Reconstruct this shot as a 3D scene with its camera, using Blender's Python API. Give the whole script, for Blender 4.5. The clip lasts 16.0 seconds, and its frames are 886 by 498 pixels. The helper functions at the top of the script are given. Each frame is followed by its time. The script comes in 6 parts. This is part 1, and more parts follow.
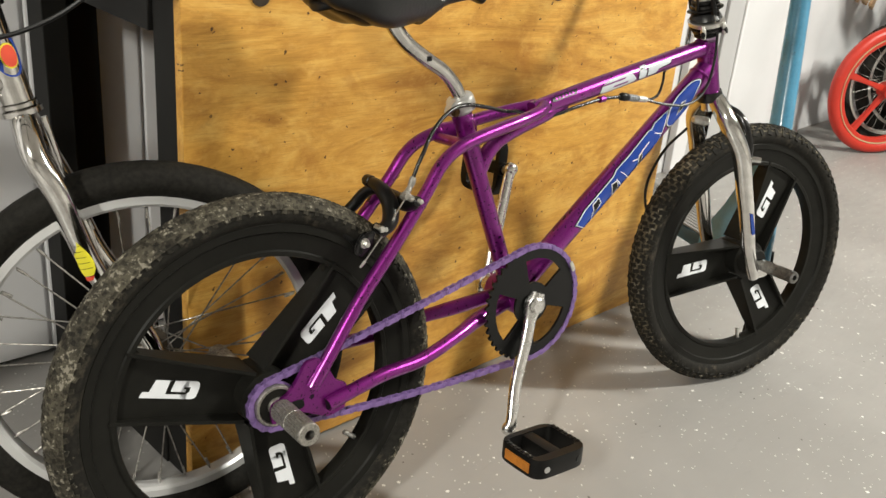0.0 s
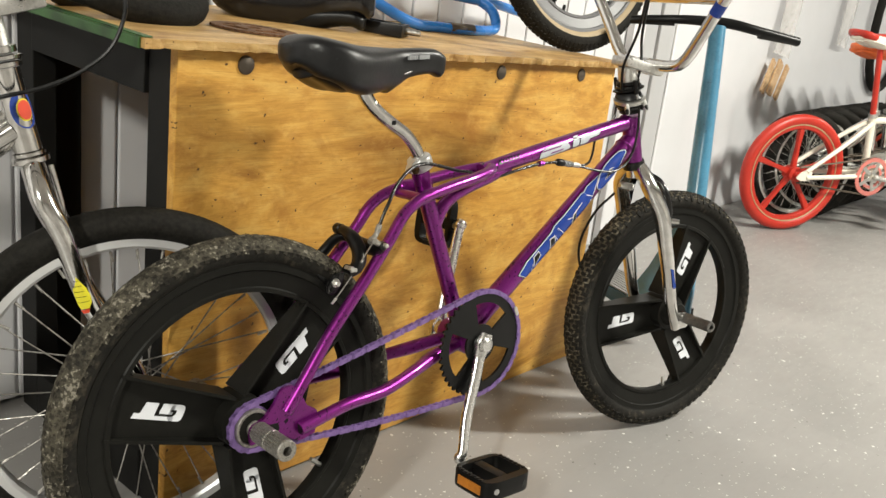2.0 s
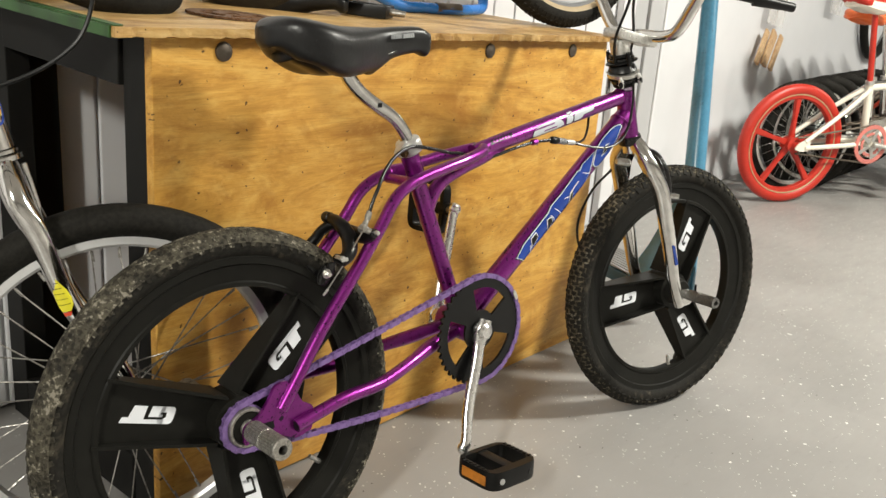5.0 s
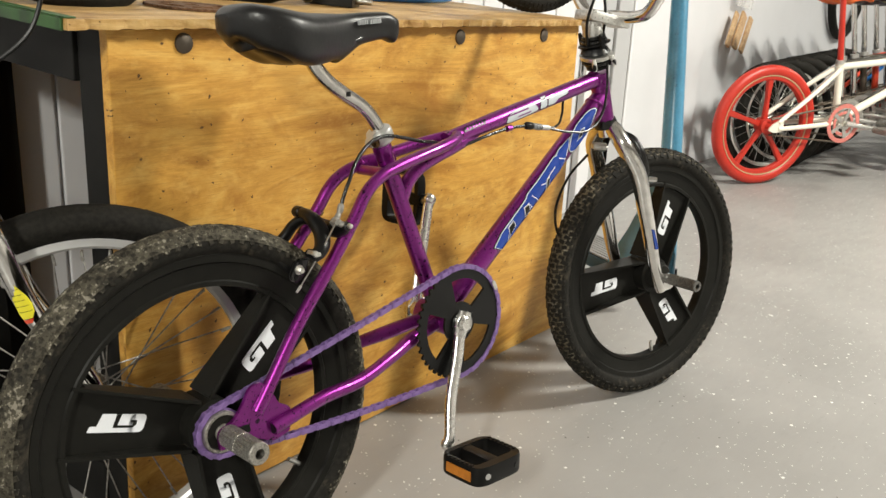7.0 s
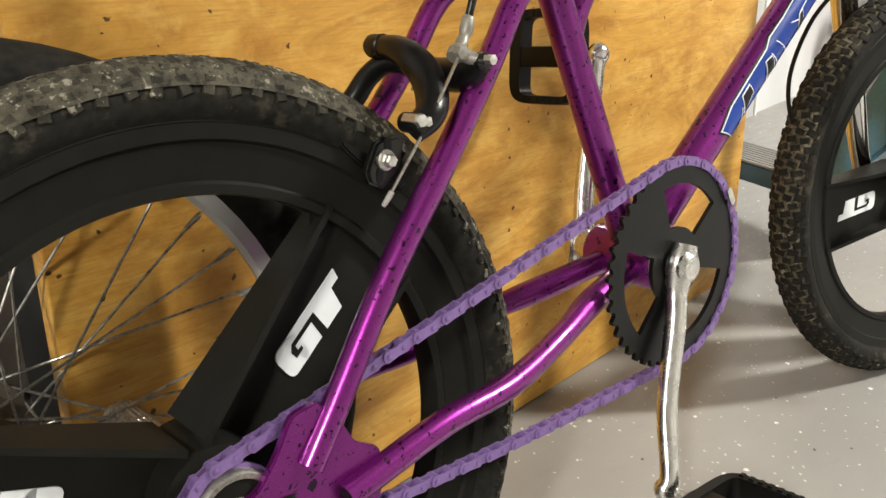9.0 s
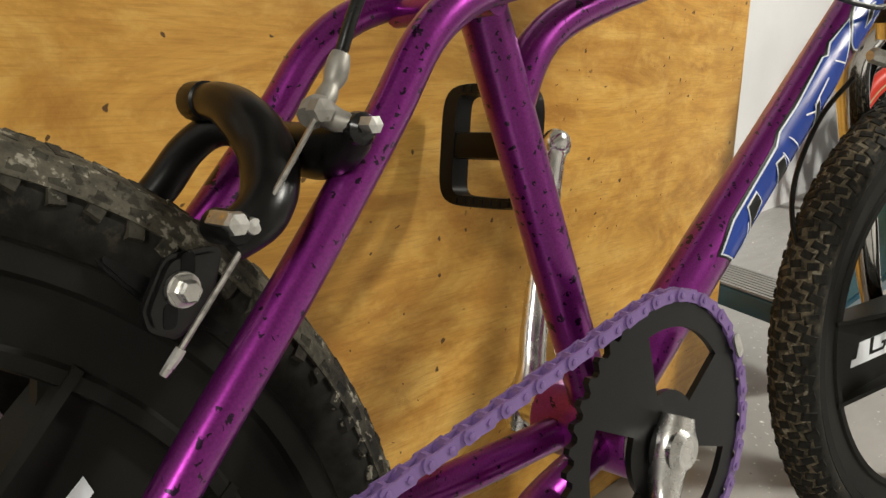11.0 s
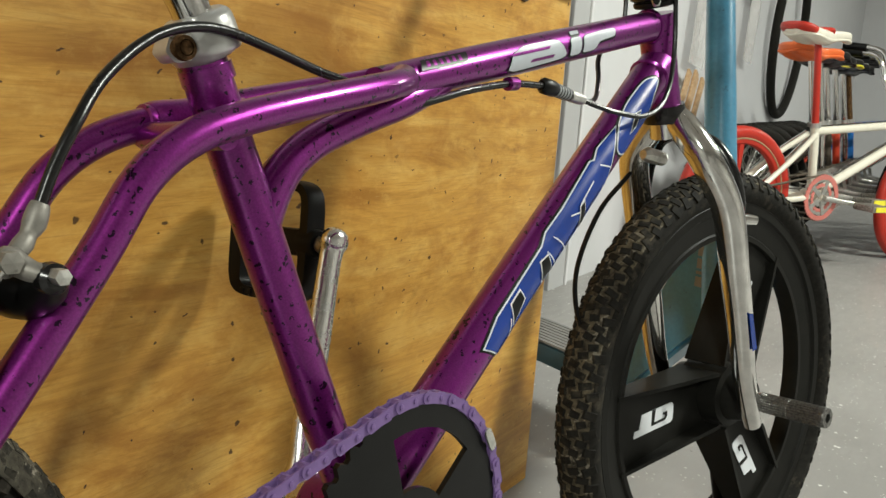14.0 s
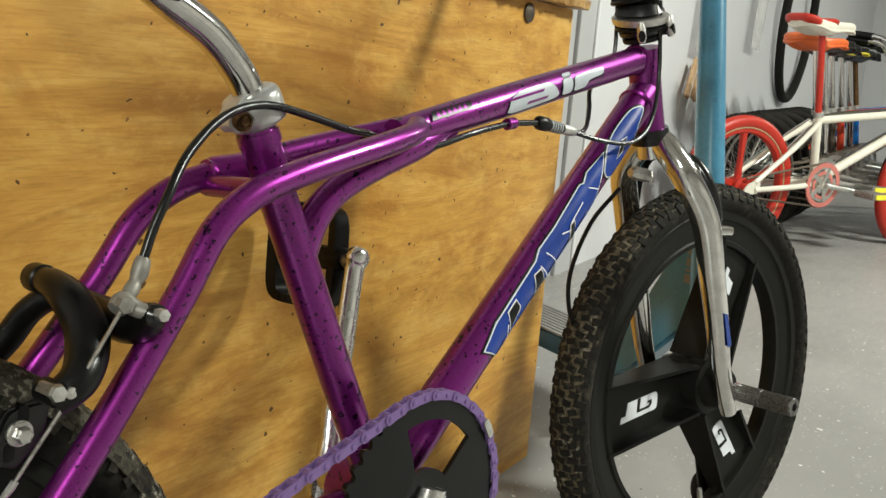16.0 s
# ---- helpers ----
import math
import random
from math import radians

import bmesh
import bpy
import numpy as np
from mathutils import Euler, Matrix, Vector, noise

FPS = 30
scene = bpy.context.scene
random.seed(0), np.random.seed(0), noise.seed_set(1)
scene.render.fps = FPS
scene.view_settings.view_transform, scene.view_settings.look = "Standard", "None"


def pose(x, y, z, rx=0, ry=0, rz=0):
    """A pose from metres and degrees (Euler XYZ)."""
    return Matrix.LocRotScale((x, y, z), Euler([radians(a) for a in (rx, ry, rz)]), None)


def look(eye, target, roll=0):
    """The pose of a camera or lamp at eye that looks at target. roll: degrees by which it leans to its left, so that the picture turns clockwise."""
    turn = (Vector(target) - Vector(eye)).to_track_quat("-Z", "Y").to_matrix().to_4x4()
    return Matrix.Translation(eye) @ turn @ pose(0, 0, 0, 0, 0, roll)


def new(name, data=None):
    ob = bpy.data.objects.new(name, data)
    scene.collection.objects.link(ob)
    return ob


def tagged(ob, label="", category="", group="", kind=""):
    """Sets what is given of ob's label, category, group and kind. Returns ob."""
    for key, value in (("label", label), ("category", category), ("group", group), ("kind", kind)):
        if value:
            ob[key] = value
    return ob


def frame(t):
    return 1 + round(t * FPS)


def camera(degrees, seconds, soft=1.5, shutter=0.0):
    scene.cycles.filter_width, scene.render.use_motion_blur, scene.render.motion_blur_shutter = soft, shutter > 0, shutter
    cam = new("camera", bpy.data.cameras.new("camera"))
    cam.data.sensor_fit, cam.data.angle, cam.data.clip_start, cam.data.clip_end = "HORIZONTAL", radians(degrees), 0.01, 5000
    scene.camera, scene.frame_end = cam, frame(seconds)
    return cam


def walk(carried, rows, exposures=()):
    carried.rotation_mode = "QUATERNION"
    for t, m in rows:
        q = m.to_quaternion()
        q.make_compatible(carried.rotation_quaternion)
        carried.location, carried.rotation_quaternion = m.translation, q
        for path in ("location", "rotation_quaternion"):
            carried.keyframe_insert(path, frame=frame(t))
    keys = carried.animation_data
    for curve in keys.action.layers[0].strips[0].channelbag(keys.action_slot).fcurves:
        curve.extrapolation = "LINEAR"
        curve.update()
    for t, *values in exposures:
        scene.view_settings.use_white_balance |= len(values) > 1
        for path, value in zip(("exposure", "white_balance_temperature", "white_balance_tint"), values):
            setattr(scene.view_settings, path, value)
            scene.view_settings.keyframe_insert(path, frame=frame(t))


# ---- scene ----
cam = camera(54.0, 16.0)
PATH = [
    (0, (-0.5311, -0.9831, 0.8460), (0.6730, 0.1755, 0.1769), 5.25),
    (0.5, (-0.6248, -1.0429, 0.8436), (0.6410, 0.0893, 0.2473), 5.99),
    (1, (-0.6679, -1.0679, 0.8474), (0.6282, 0.0652, 0.3216), 6.38),
    (1.5, (-0.6740, -1.0680, 0.8377), (0.6543, 0.0389, 0.3370), 6.83),
    (2, (-0.6720, -1.0618, 0.8362), (0.6612, 0.0428, 0.3438), 6.91),
    (2.5, (-0.6732, -1.0514, 0.8354), (0.6529, 0.0606, 0.3405), 6.67),
    (3, (-0.6683, -1.0482, 0.8315), (0.6535, 0.0657, 0.3294), 6.35),
    (3.5, (-0.6636, -1.0485, 0.8333), (0.6600, 0.0601, 0.3240), 5.88),
    (4, (-0.6547, -1.0483, 0.8305), (0.6764, 0.0498, 0.3184), 5.45),
    (6.5, (-0.6184, -1.0318, 0.8110), (0.7144, 0.0608, 0.2915), 2.78),
    (7, (-0.6083, -1.0239, 0.8058), (0.7493, 0.0356, 0.2819), 2.93),
    (7.5, (-0.5259, -0.9626, 0.7576), (0.8178, 0.1039, 0.2126), 2.26),
    (8, (-0.4078, -0.8187, 0.6752), (0.8598, 0.2841, 0.0296), 0.96),
    (8.2, (-0.3710, -0.7624, 0.6546), (0.8729, 0.3509, -0.0187), 0.42),
    (10.3, (-0.0850, -0.4510, 0.4630), (1.1920, 0.7400, 0.0260), -1.50),
    (10.5, (-0.0770, -0.4480, 0.4710), (1.2070, 0.7350, 0.0310), -0.30),
    (11, (-0.0338, -0.4616, 0.5193), (1.3229, 0.6527, 0.1222), 2.07),
    (11.5, (-0.0110, -0.4667, 0.5734), (1.4107, 0.5806, 0.2241), 3.15),
    (12, (-0.0150, -0.4686, 0.6006), (1.4508, 0.5262, 0.2816), 3.67),
    (12.5, (-0.0129, -0.4829, 0.6115), (1.4612, 0.5051, 0.3099), 3.80),
    (13, (-0.0067, -0.5022, 0.6000), (1.4907, 0.4515, 0.3027), 4.26),
    (13.5, (-0.0087, -0.5163, 0.5824), (1.5026, 0.4136, 0.2804), 4.39),
    (14, (-0.0075, -0.5293, 0.5697), (1.5080, 0.3923, 0.2636), 4.34),
    (14.5, (-0.0062, -0.5345, 0.5636), (1.5099, 0.3841, 0.2510), 4.30),
    (15, (-0.0088, -0.5410, 0.5578), (1.5003, 0.3838, 0.2303), 4.24),
    (15.5, (-0.0224, -0.5427, 0.5620), (1.4776, 0.3888, 0.2123), 4.21),
    (16, (-0.0934, -0.5831, 0.6247), (1.4025, 0.3510, 0.2642), 4.56),
]
walk(cam, [(t, look(eye, target, roll)) for t, eye, target, roll in PATH],
     [(0, -0.13, 6500, 10), (7.5, -0.13, 6500, 10), (8.2, -0.05, 6500, 10), (10.4, 0.13, 6500, 10), (11.0, -0.47, 6500, 10), (11.5, -0.66, 6480, 9.5), (12.0, -0.76, 6420, 8),
      (13.0, -0.78, 6350, 6), (13.5, -0.69, 6300, 5), (14.5, -0.54, 6260, 4), (16, -0.49, 6260, 4)])

# ---- light and exposure ----
world = bpy.data.worlds.new("garage_air")
scene.world = world
world.use_nodes = True
world.node_tree.nodes["Background"].inputs["Color"].default_value = (0.9, 0.92, 1.0, 1)
world.node_tree.nodes["Background"].inputs["Strength"].default_value = 0.0


def lamp(name, x, y, z, sx, sy, watts, colour, target):
    data = bpy.data.lights.new(name, "AREA")
    data.shape, data.size, data.size_y, data.energy, data.color = "RECTANGLE", sx, sy, watts, colour
    ob = new(name, data)
    ob.matrix_world = look((x, y, z), target)
    return ob


LAMP = (0.97, 0.95, 0.85)
lamp("ceiling_lamp_middle", 2.5, -2.05, 2.5, 0.22, 0.75, 222, LAMP, (2.25, -1.75, 0))
lamp("ceiling_lamp_left", -3.3, -1.8, 2.5, 0.22, 0.75, 203, LAMP, (-2.6, -1.4, 0))
lamp("ceiling_lamp_right", 5.9, -1.9, 2.5, 0.14, 0.45, 85, LAMP, (5.8, -1.8, 0))

# ---- materials ----


def nodes_of(name):
    m = bpy.data.materials.new(name)
    m.use_nodes = True
    t = m.node_tree
    return m, t, t.nodes["Principled BSDF"]


def ramp(t, fac, stops):
    r = t.nodes.new("ShaderNodeValToRGB")
    while len(r.color_ramp.elements) < len(stops):
        r.color_ramp.elements.new(0.5)
    for e, (p, c) in zip(r.color_ramp.elements, stops):
        e.position, e.color = p, (*c, 1) if len(c) == 3 else c
    t.links.new(fac, r.inputs["Fac"])
    return r.outputs["Color"]


def coords(t, scale=(1, 1, 1), kind="Object"):
    c, m = t.nodes.new("ShaderNodeTexCoord"), t.nodes.new("ShaderNodeMapping")
    m.inputs["Scale"].default_value = scale
    t.links.new(c.outputs[kind], m.inputs["Vector"])
    return m.outputs["Vector"]


def noisy(t, vec, scale, detail=4, rough=0.55, distort=0.0):
    n = t.nodes.new("ShaderNodeTexNoise")
    n.inputs["Scale"].default_value, n.inputs["Detail"].default_value = scale, detail
    n.inputs["Roughness"].default_value, n.inputs["Distortion"].default_value = rough, distort
    t.links.new(vec, n.inputs["Vector"])
    return n.outputs["Fac"]


def mix(t, a, b, fac, how="MIX"):
    m = t.nodes.new("ShaderNodeMix")
    m.data_type, m.blend_type = "RGBA", how
    for key, value in (("A", a), ("B", b)):
        if isinstance(value, tuple):
            m.inputs[6 if key == "A" else 7].default_value = (*value, 1)
        else:
            t.links.new(value, m.inputs[6 if key == "A" else 7])
    if isinstance(fac, (int, float)):
        m.inputs[0].default_value = fac
    else:
        t.links.new(fac, m.inputs[0])
    return m.outputs[2]


def bump(t, bsdf, height, strength, dist=0.001):
    b = t.nodes.new("ShaderNodeBump")
    b.inputs["Strength"].default_value, b.inputs["Distance"].default_value = strength, dist
    t.links.new(height, b.inputs["Height"])
    t.links.new(b.outputs["Normal"], bsdf.inputs["Normal"])


def plain(name, colour, rough=0.5, metal=0.0, spec=0.5, coat=0.0, vary=0.12, scale=60, relief=0.15, dirt=None, dirt_at=0.6):
    """A surface with two scales of variation, and optional dirt patches."""
    m, t, b = nodes_of(name)
    v = coords(t)
    fine, broad = noisy(t, v, scale, 5), noisy(t, v, scale / 9, 3)
    lo, hi = tuple(c * (1 - vary) for c in colour), tuple(min(1, c * (1 + vary)) for c in colour)
    col = mix(t, ramp(t, broad, [(0.3, lo), (0.7, hi)]), ramp(t, fine, [(0.3, lo), (0.7, hi)]), 0.5)
    if dirt:
        col = mix(t, col, dirt, ramp(t, noisy(t, v, scale / 2.2, 8, 0.7), [(dirt_at, (0, 0, 0)), (dirt_at + 0.12, (1, 1, 1))]))
    t.links.new(col, b.inputs["Base Color"])
    rr = t.nodes.new("ShaderNodeMapRange")
    rr.inputs["To Min"].default_value, rr.inputs["To Max"].default_value = max(0.02, rough * 0.8), min(1, rough * 1.25)
    t.links.new(broad, rr.inputs["Value"])
    t.links.new(rr.outputs["Result"], b.inputs["Roughness"])
    b.inputs["Metallic"].default_value, b.inputs["Coat Weight"].default_value = metal, coat
    b.inputs["Coat Roughness"].default_value = 0.08
    b.inputs["Specular IOR Level"].default_value = spec
    if relief:
        bump(t, b, fine, relief, 0.0006)
    return m


def purple_paint():
    m, t, b = nodes_of("purple_splatter_paint")
    v = coords(t)
    spots = t.nodes.new("ShaderNodeTexVoronoi")
    spots.inputs["Scale"].default_value = 95
    wobble = mix(t, v, noisy(t, v, 160, 3), 0.016, "ADD")
    t.links.new(wobble, spots.inputs["Vector"])
    drift = ramp(t, noisy(t, v, 14, 3), [(0.35, (0, 0, 0)), (0.65, (1, 1, 1))])
    cell = t.nodes.new("ShaderNodeSeparateColor")
    t.links.new(spots.outputs["Color"], cell.inputs[0])
    gate = t.nodes.new("ShaderNodeMath")
    gate.operation = "MULTIPLY_ADD"
    t.links.new(mix(t, cell.outputs[0], drift, 0.45), gate.inputs[0])
    gate.inputs[1].default_value, gate.inputs[2].default_value = 0.75, -0.36
    less = t.nodes.new("ShaderNodeMath")
    less.operation = "LESS_THAN"
    t.links.new(spots.outputs["Distance"], less.inputs[0])
    t.links.new(gate.outputs[0], less.inputs[1])
    flake = ramp(t, noisy(t, v, 900, 2), [(0.3, (0.175, 0.012, 0.170)), (0.7, (0.255, 0.019, 0.247))])
    col = mix(t, flake, (0.020, 0.002, 0.024), less.outputs[0])
    fine = t.nodes.new("ShaderNodeTexVoronoi")
    fine.inputs["Scale"].default_value = 210
    t.links.new(wobble, fine.inputs["Vector"])
    pick = t.nodes.new("ShaderNodeSeparateColor")
    t.links.new(fine.outputs["Color"], pick.inputs[0])
    few = ramp(t, pick.outputs[0], [(0.60, (0, 0, 0)), (0.62, (1, 1, 1))])
    dot = ramp(t, fine.outputs["Distance"], [(0.26, (1, 1, 1)), (0.32, (0, 0, 0))])
    col = mix(t, col, (0.020, 0.002, 0.024), mix(t, few, dot, 1.0, "MULTIPLY"))
    t.links.new(col, b.inputs["Base Color"])
    b.inputs["Metallic"].default_value, b.inputs["Roughness"].default_value = 0.8, 0.31
    b.inputs["Coat Weight"].default_value, b.inputs["Coat Roughness"].default_value = 0.55, 0.11
    orange_peel = mix(t, noisy(t, v, 240, 3), noisy(t, v, 55, 2), 0.5)
    bump(t, b, orange_peel, 0.18, 0.0006)
    return m


def metal(name, colour, rough, grime=0.25, scale=50):
    m, t, b = nodes_of(name)
    v = coords(t)
    n = noisy(t, v, scale, 6, 0.65)
    t.links.new(ramp(t, n, [(0.35, tuple(c * (1 - grime) for c in colour)), (0.6, colour)]), b.inputs["Base Color"])
    t.links.new(ramp(t, n, [(0.3, (rough * 2.6,) * 3), (0.65, (rough,) * 3)]), b.inputs["Roughness"])
    b.inputs["Metallic"].default_value = 1
    return m


def plywood(name, dark, mid, light, scale=1.0, specks=True):
    """Rotary-cut veneer: cloudy figure along x, fine streaks, knots, gouges and dark specks."""
    m, t, b = nodes_of(name)
    figure = noisy(t, coords(t, (0.75 * scale, 3.0, 3.6 * scale)), 3.6, 9, 0.68, 2.0)
    pores = noisy(t, coords(t, (7, 60, 150)), 3, 4, 0.65)
    mottle = noisy(t, coords(t, (14, 20, 26)), 1.6, 6, 0.7)
    broad = noisy(t, coords(t, (1, 1, 1.3)), 2.3, 4, 0.6)
    cloud = noisy(t, coords(t, (2.2, 1, 3.0)), 3.1, 7, 0.72, 0.6)
    col = ramp(t, figure, [(0.36, dark), (0.50, mid), (0.64, light)])
    col = mix(t, col, mid, ramp(t, broad, [(0.35, (0, 0, 0)), (0.7, (0.55, 0.55, 0.55))]))
    col = mix(t, col, tuple(c * 0.8 for c in dark), ramp(t, broad, [(0.30, (0.5, 0.5, 0.5)), (0.44, (0, 0, 0))]))
    col = mix(t, col, dark, ramp(t, pores, [(0.50, (0, 0, 0)), (0.68, (0.50, 0.50, 0.50))]))
    col = mix(t, col, light, ramp(t, mottle, [(0.52, (0, 0, 0)), (0.70, (0.6, 0.6, 0.6))]))
    col = mix(t, col, tuple(c * k for c, k in zip(dark, (0.92, 0.80, 0.62))), ramp(t, cloud, [(0.50, (0, 0, 0)), (0.68, (0.62, 0.62, 0.62))]))
    if specks:
        for sc, size, seed, stretch, share in ((13, 0.032, 0.0, 1.5, 0.84), (27, 0.042, 4.1, 0.8, 0.86), (9, 0.018, 8.3, 3.2, 0.78), (48, 0.05, 2.7, 1.2, 0.88)):
            dots, warp = t.nodes.new("ShaderNodeTexVoronoi"), t.nodes.new("ShaderNodeMapping")
            warp.inputs["Location"].default_value, warp.inputs["Scale"].default_value = (seed, seed, 0), (1, 0, stretch)
            warp.inputs["Rotation"].default_value = (-math.pi / 2, 0, 0)
            dots.voronoi_dimensions = "2D"
            wob = mix(t, coords(t), noisy(t, coords(t), 90, 2), 0.010, "ADD")
            t.links.new(wob, warp.inputs["Vector"])
            dots.inputs["Scale"].default_value = sc
            t.links.new(warp.outputs[0], dots.inputs["Vector"])
            pick = t.nodes.new("ShaderNodeSeparateColor")
            t.links.new(dots.outputs["Color"], pick.inputs[0])
            few = ramp(t, pick.outputs[0], [(share, (0, 0, 0)), (share + 0.02, (1, 1, 1))])
            spot = ramp(t, dots.outputs["Distance"], [(size, (0.92, 0.92, 0.92)), (size * 1.35, (0, 0, 0))])
            col = mix(t, col, (0.060, 0.027, 0.010), mix(t, few, spot, 1.0, "MULTIPLY"))
        smear = noisy(t, coords(t, (2.4, 1, 3.1)), 5, 6, 0.7)
        col = mix(t, col, tuple(c * 0.45 for c in dark), ramp(t, smear, [(0.62, (0, 0, 0)), (0.75, (0.5, 0.5, 0.5))]))
        scrape = noisy(t, coords(t, (4, 1, 60)), 2.2, 5, 0.7)
        col = mix(t, col, (0.78, 0.60, 0.33), ramp(t, scrape, [(0.70, (0, 0, 0)), (0.76, (0.5, 0.5, 0.5))]))
    t.links.new(col, b.inputs["Base Color"])
    t.links.new(ramp(t, broad, [(0.3, (0.36,) * 3), (0.7, (0.55,) * 3)]), b.inputs["Roughness"])
    b.inputs["Specular IOR Level"].default_value = 0.35
    bump(t, b, mix(t, pores, mottle, 0.4), 0.3, 0.0007)
    return m


def epoxy_floor():
    m, t, b = nodes_of("grey_epoxy_with_flecks")
    v = coords(t)
    base = ramp(t, noisy(t, v, 2.2, 4), [(0.3, (0.245, 0.236, 0.226)), (0.7, (0.305, 0.294, 0.283))])
    for scale, size, colour, seed in ((42, 0.12, (0.72, 0.71, 0.68), 0.0), (80, 0.13, (0.60, 0.59, 0.56), 3.3), (120, 0.16, (0.55, 0.54, 0.51), 5.9), (34, 0.05, (0.06, 0.05, 0.045), 7.7)):
        dots, shift = t.nodes.new("ShaderNodeTexVoronoi"), t.nodes.new("ShaderNodeMapping")
        dots.inputs["Scale"].default_value = scale
        shift.inputs["Location"].default_value = (seed, seed, 0)
        shift.inputs["Scale"].default_value = (1, 1, 0)
        t.links.new(mix(t, v, noisy(t, v, 260, 3), 0.006, "ADD"), shift.inputs["Vector"])
        t.links.new(shift.outputs[0], dots.inputs["Vector"])
        pick = t.nodes.new("ShaderNodeSeparateColor")
        t.links.new(dots.outputs["Color"], pick.inputs[0])
        few = ramp(t, pick.outputs[0], [(0.80, (0, 0, 0)), (0.82, (1, 1, 1))])
        small = ramp(t, dots.outputs["Distance"], [(size, (1, 1, 1)), (size + 0.03, (0, 0, 0))])
        base = mix(t, base, colour, mix(t, few, small, 1.0, "MULTIPLY"))
    scuff = noisy(t, coords(t, (3, 9, 1)), 4, 7, 0.7)
    base = mix(t, base, (0.2, 0.19, 0.18), ramp(t, scuff, [(0.6, (0, 0, 0)), (0.8, (0.4, 0.4, 0.4))]))
    t.links.new(base, b.inputs["Base Color"])
    t.links.new(ramp(t, scuff, [(0.3, (0.32,) * 3), (0.7, (0.5,) * 3)]), b.inputs["Roughness"])
    bump(t, b, noisy(t, v, 160, 2), 0.12, 0.0005)
    return m


def tyre_rubber(name, mud, tone=(0.125, 0.112, 0.088), crumb=(0.30, 0.275, 0.22)):
    m, t, b = nodes_of(name)
    v = coords(t)
    n = noisy(t, v, 75, 8, 0.7)
    film = noisy(t, v, 12, 5, 0.65)
    col = ramp(t, noisy(t, v, 160, 3), [(0.3, (0.0098, 0.0092, 0.0080)), (0.7, (0.0205, 0.0190, 0.0160))])
    wet = mix(t, film, n, 0.45)
    col = mix(t, col, tone, ramp(t, wet, [(0.58 - mud, (0, 0, 0)), (0.74 - mud, (0.75, 0.75, 0.75))]))
    col = mix(t, col, crumb, ramp(t, n, [(0.69 - mud * 0.5, (0, 0, 0)), (0.74 - mud * 0.5, (0.8, 0.8, 0.8))]))
    if mud > 0.1:
        clods = mix(t, noisy(t, v, 210, 3, 0.6), noisy(t, v, 38, 3), 0.38)
        col = mix(t, col, crumb, ramp(t, clods, [(0.565, (0, 0, 0)), (0.61, (0.55, 0.55, 0.55))]))
        col = mix(t, col, (0.020, 0.017, 0.013), ramp(t, clods, [(0.42, (0.8, 0.8, 0.8)), (0.455, (0, 0, 0))]))
    t.links.new(col, b.inputs["Base Color"])
    b.inputs["Roughness"].default_value = 0.7
    b.inputs["Specular IOR Level"].default_value = 0.10
    bump(t, b, n, 0.5, 0.0012)
    return m


PURPLE = purple_paint()
CHROME = metal("chrome", (0.78, 0.77, 0.75), 0.07, 0.2)
CRANK = metal("polished_crank", (0.80, 0.79, 0.77), 0.14, 0.18, 70)
RIM = plain("satin_rim", (0.66, 0.66, 0.66), 0.34, metal=0.35, vary=0.03, scale=90, relief=0.05)
ALLOY = metal("satin_aluminium", (0.70, 0.69, 0.66), 0.26, 0.25, 120)
STEEL = metal("dull_steel", (0.45, 0.43, 0.40), 0.3, 0.45, 160)
PEG = metal("peg_steel", (0.24, 0.235, 0.225), 0.26, 0.55, 300)
PEG_DULL = metal("dull_peg_steel", (0.50, 0.48, 0.44), 0.30, 0.4, 260)
BRASS = metal("tarnished_bolt", (0.20, 0.115, 0.055), 0.45, 0.5, 160)
MAG = plain("black_mag_plastic", (0.0112, 0.0109, 0.0094), 0.42, spec=0.09, vary=0.25, relief=0.25)
RUBBER = tyre_rubber("tyre_rubber_with_dust", 0.045, (0.115, 0.098, 0.070), (0.33, 0.29, 0.21))
RUBBER_MUD = tyre_rubber("mud_caked_rubber", 0.13, (0.082, 0.074, 0.055), (0.32, 0.295, 0.235))
CRUST = tyre_rubber("grey_mud_crust", 0.18, (0.105, 0.094, 0.069), (0.36, 0.33, 0.27))
MUD = tyre_rubber("dried_mud", 0.15, (0.17, 0.142, 0.092))
RUBBER_CLEAN = tyre_rubber("tyre_rubber", -0.16)
BLACK = plain("black_plastic", (0.0045, 0.0045, 0.0045), 0.35, spec=0.25, vary=0.3)
CABLE = plain("black_cable_sheath", (0.006, 0.006, 0.006), 0.27, spec=0.42, vary=0.2, scale=200, relief=0.3)
RESIN = plain("black_resin", (0.0060, 0.0057, 0.0053), 0.40, spec=0.18, vary=0.3, dirt=(0.06, 0.055, 0.045), dirt_at=0.68)
BRAKE = plain("matt_black_enamel", (0.0045, 0.0043, 0.0042), 0.30, spec=0.28, vary=0.3, dirt=(0.05, 0.045, 0.04), dirt_at=0.72)
DIRTY = plain("dirty_grey_metal", (0.26, 0.245, 0.22), 0.5, metal=0.5, vary=0.3, scale=220, dirt=(0.08, 0.07, 0.055), dirt_at=0.62)
CAST = plain("cast_silver", (0.54, 0.54, 0.53), 0.3, metal=0.6, vary=0.08, scale=150, dirt=(0.30, 0.28, 0.25), dirt_at=0.72)
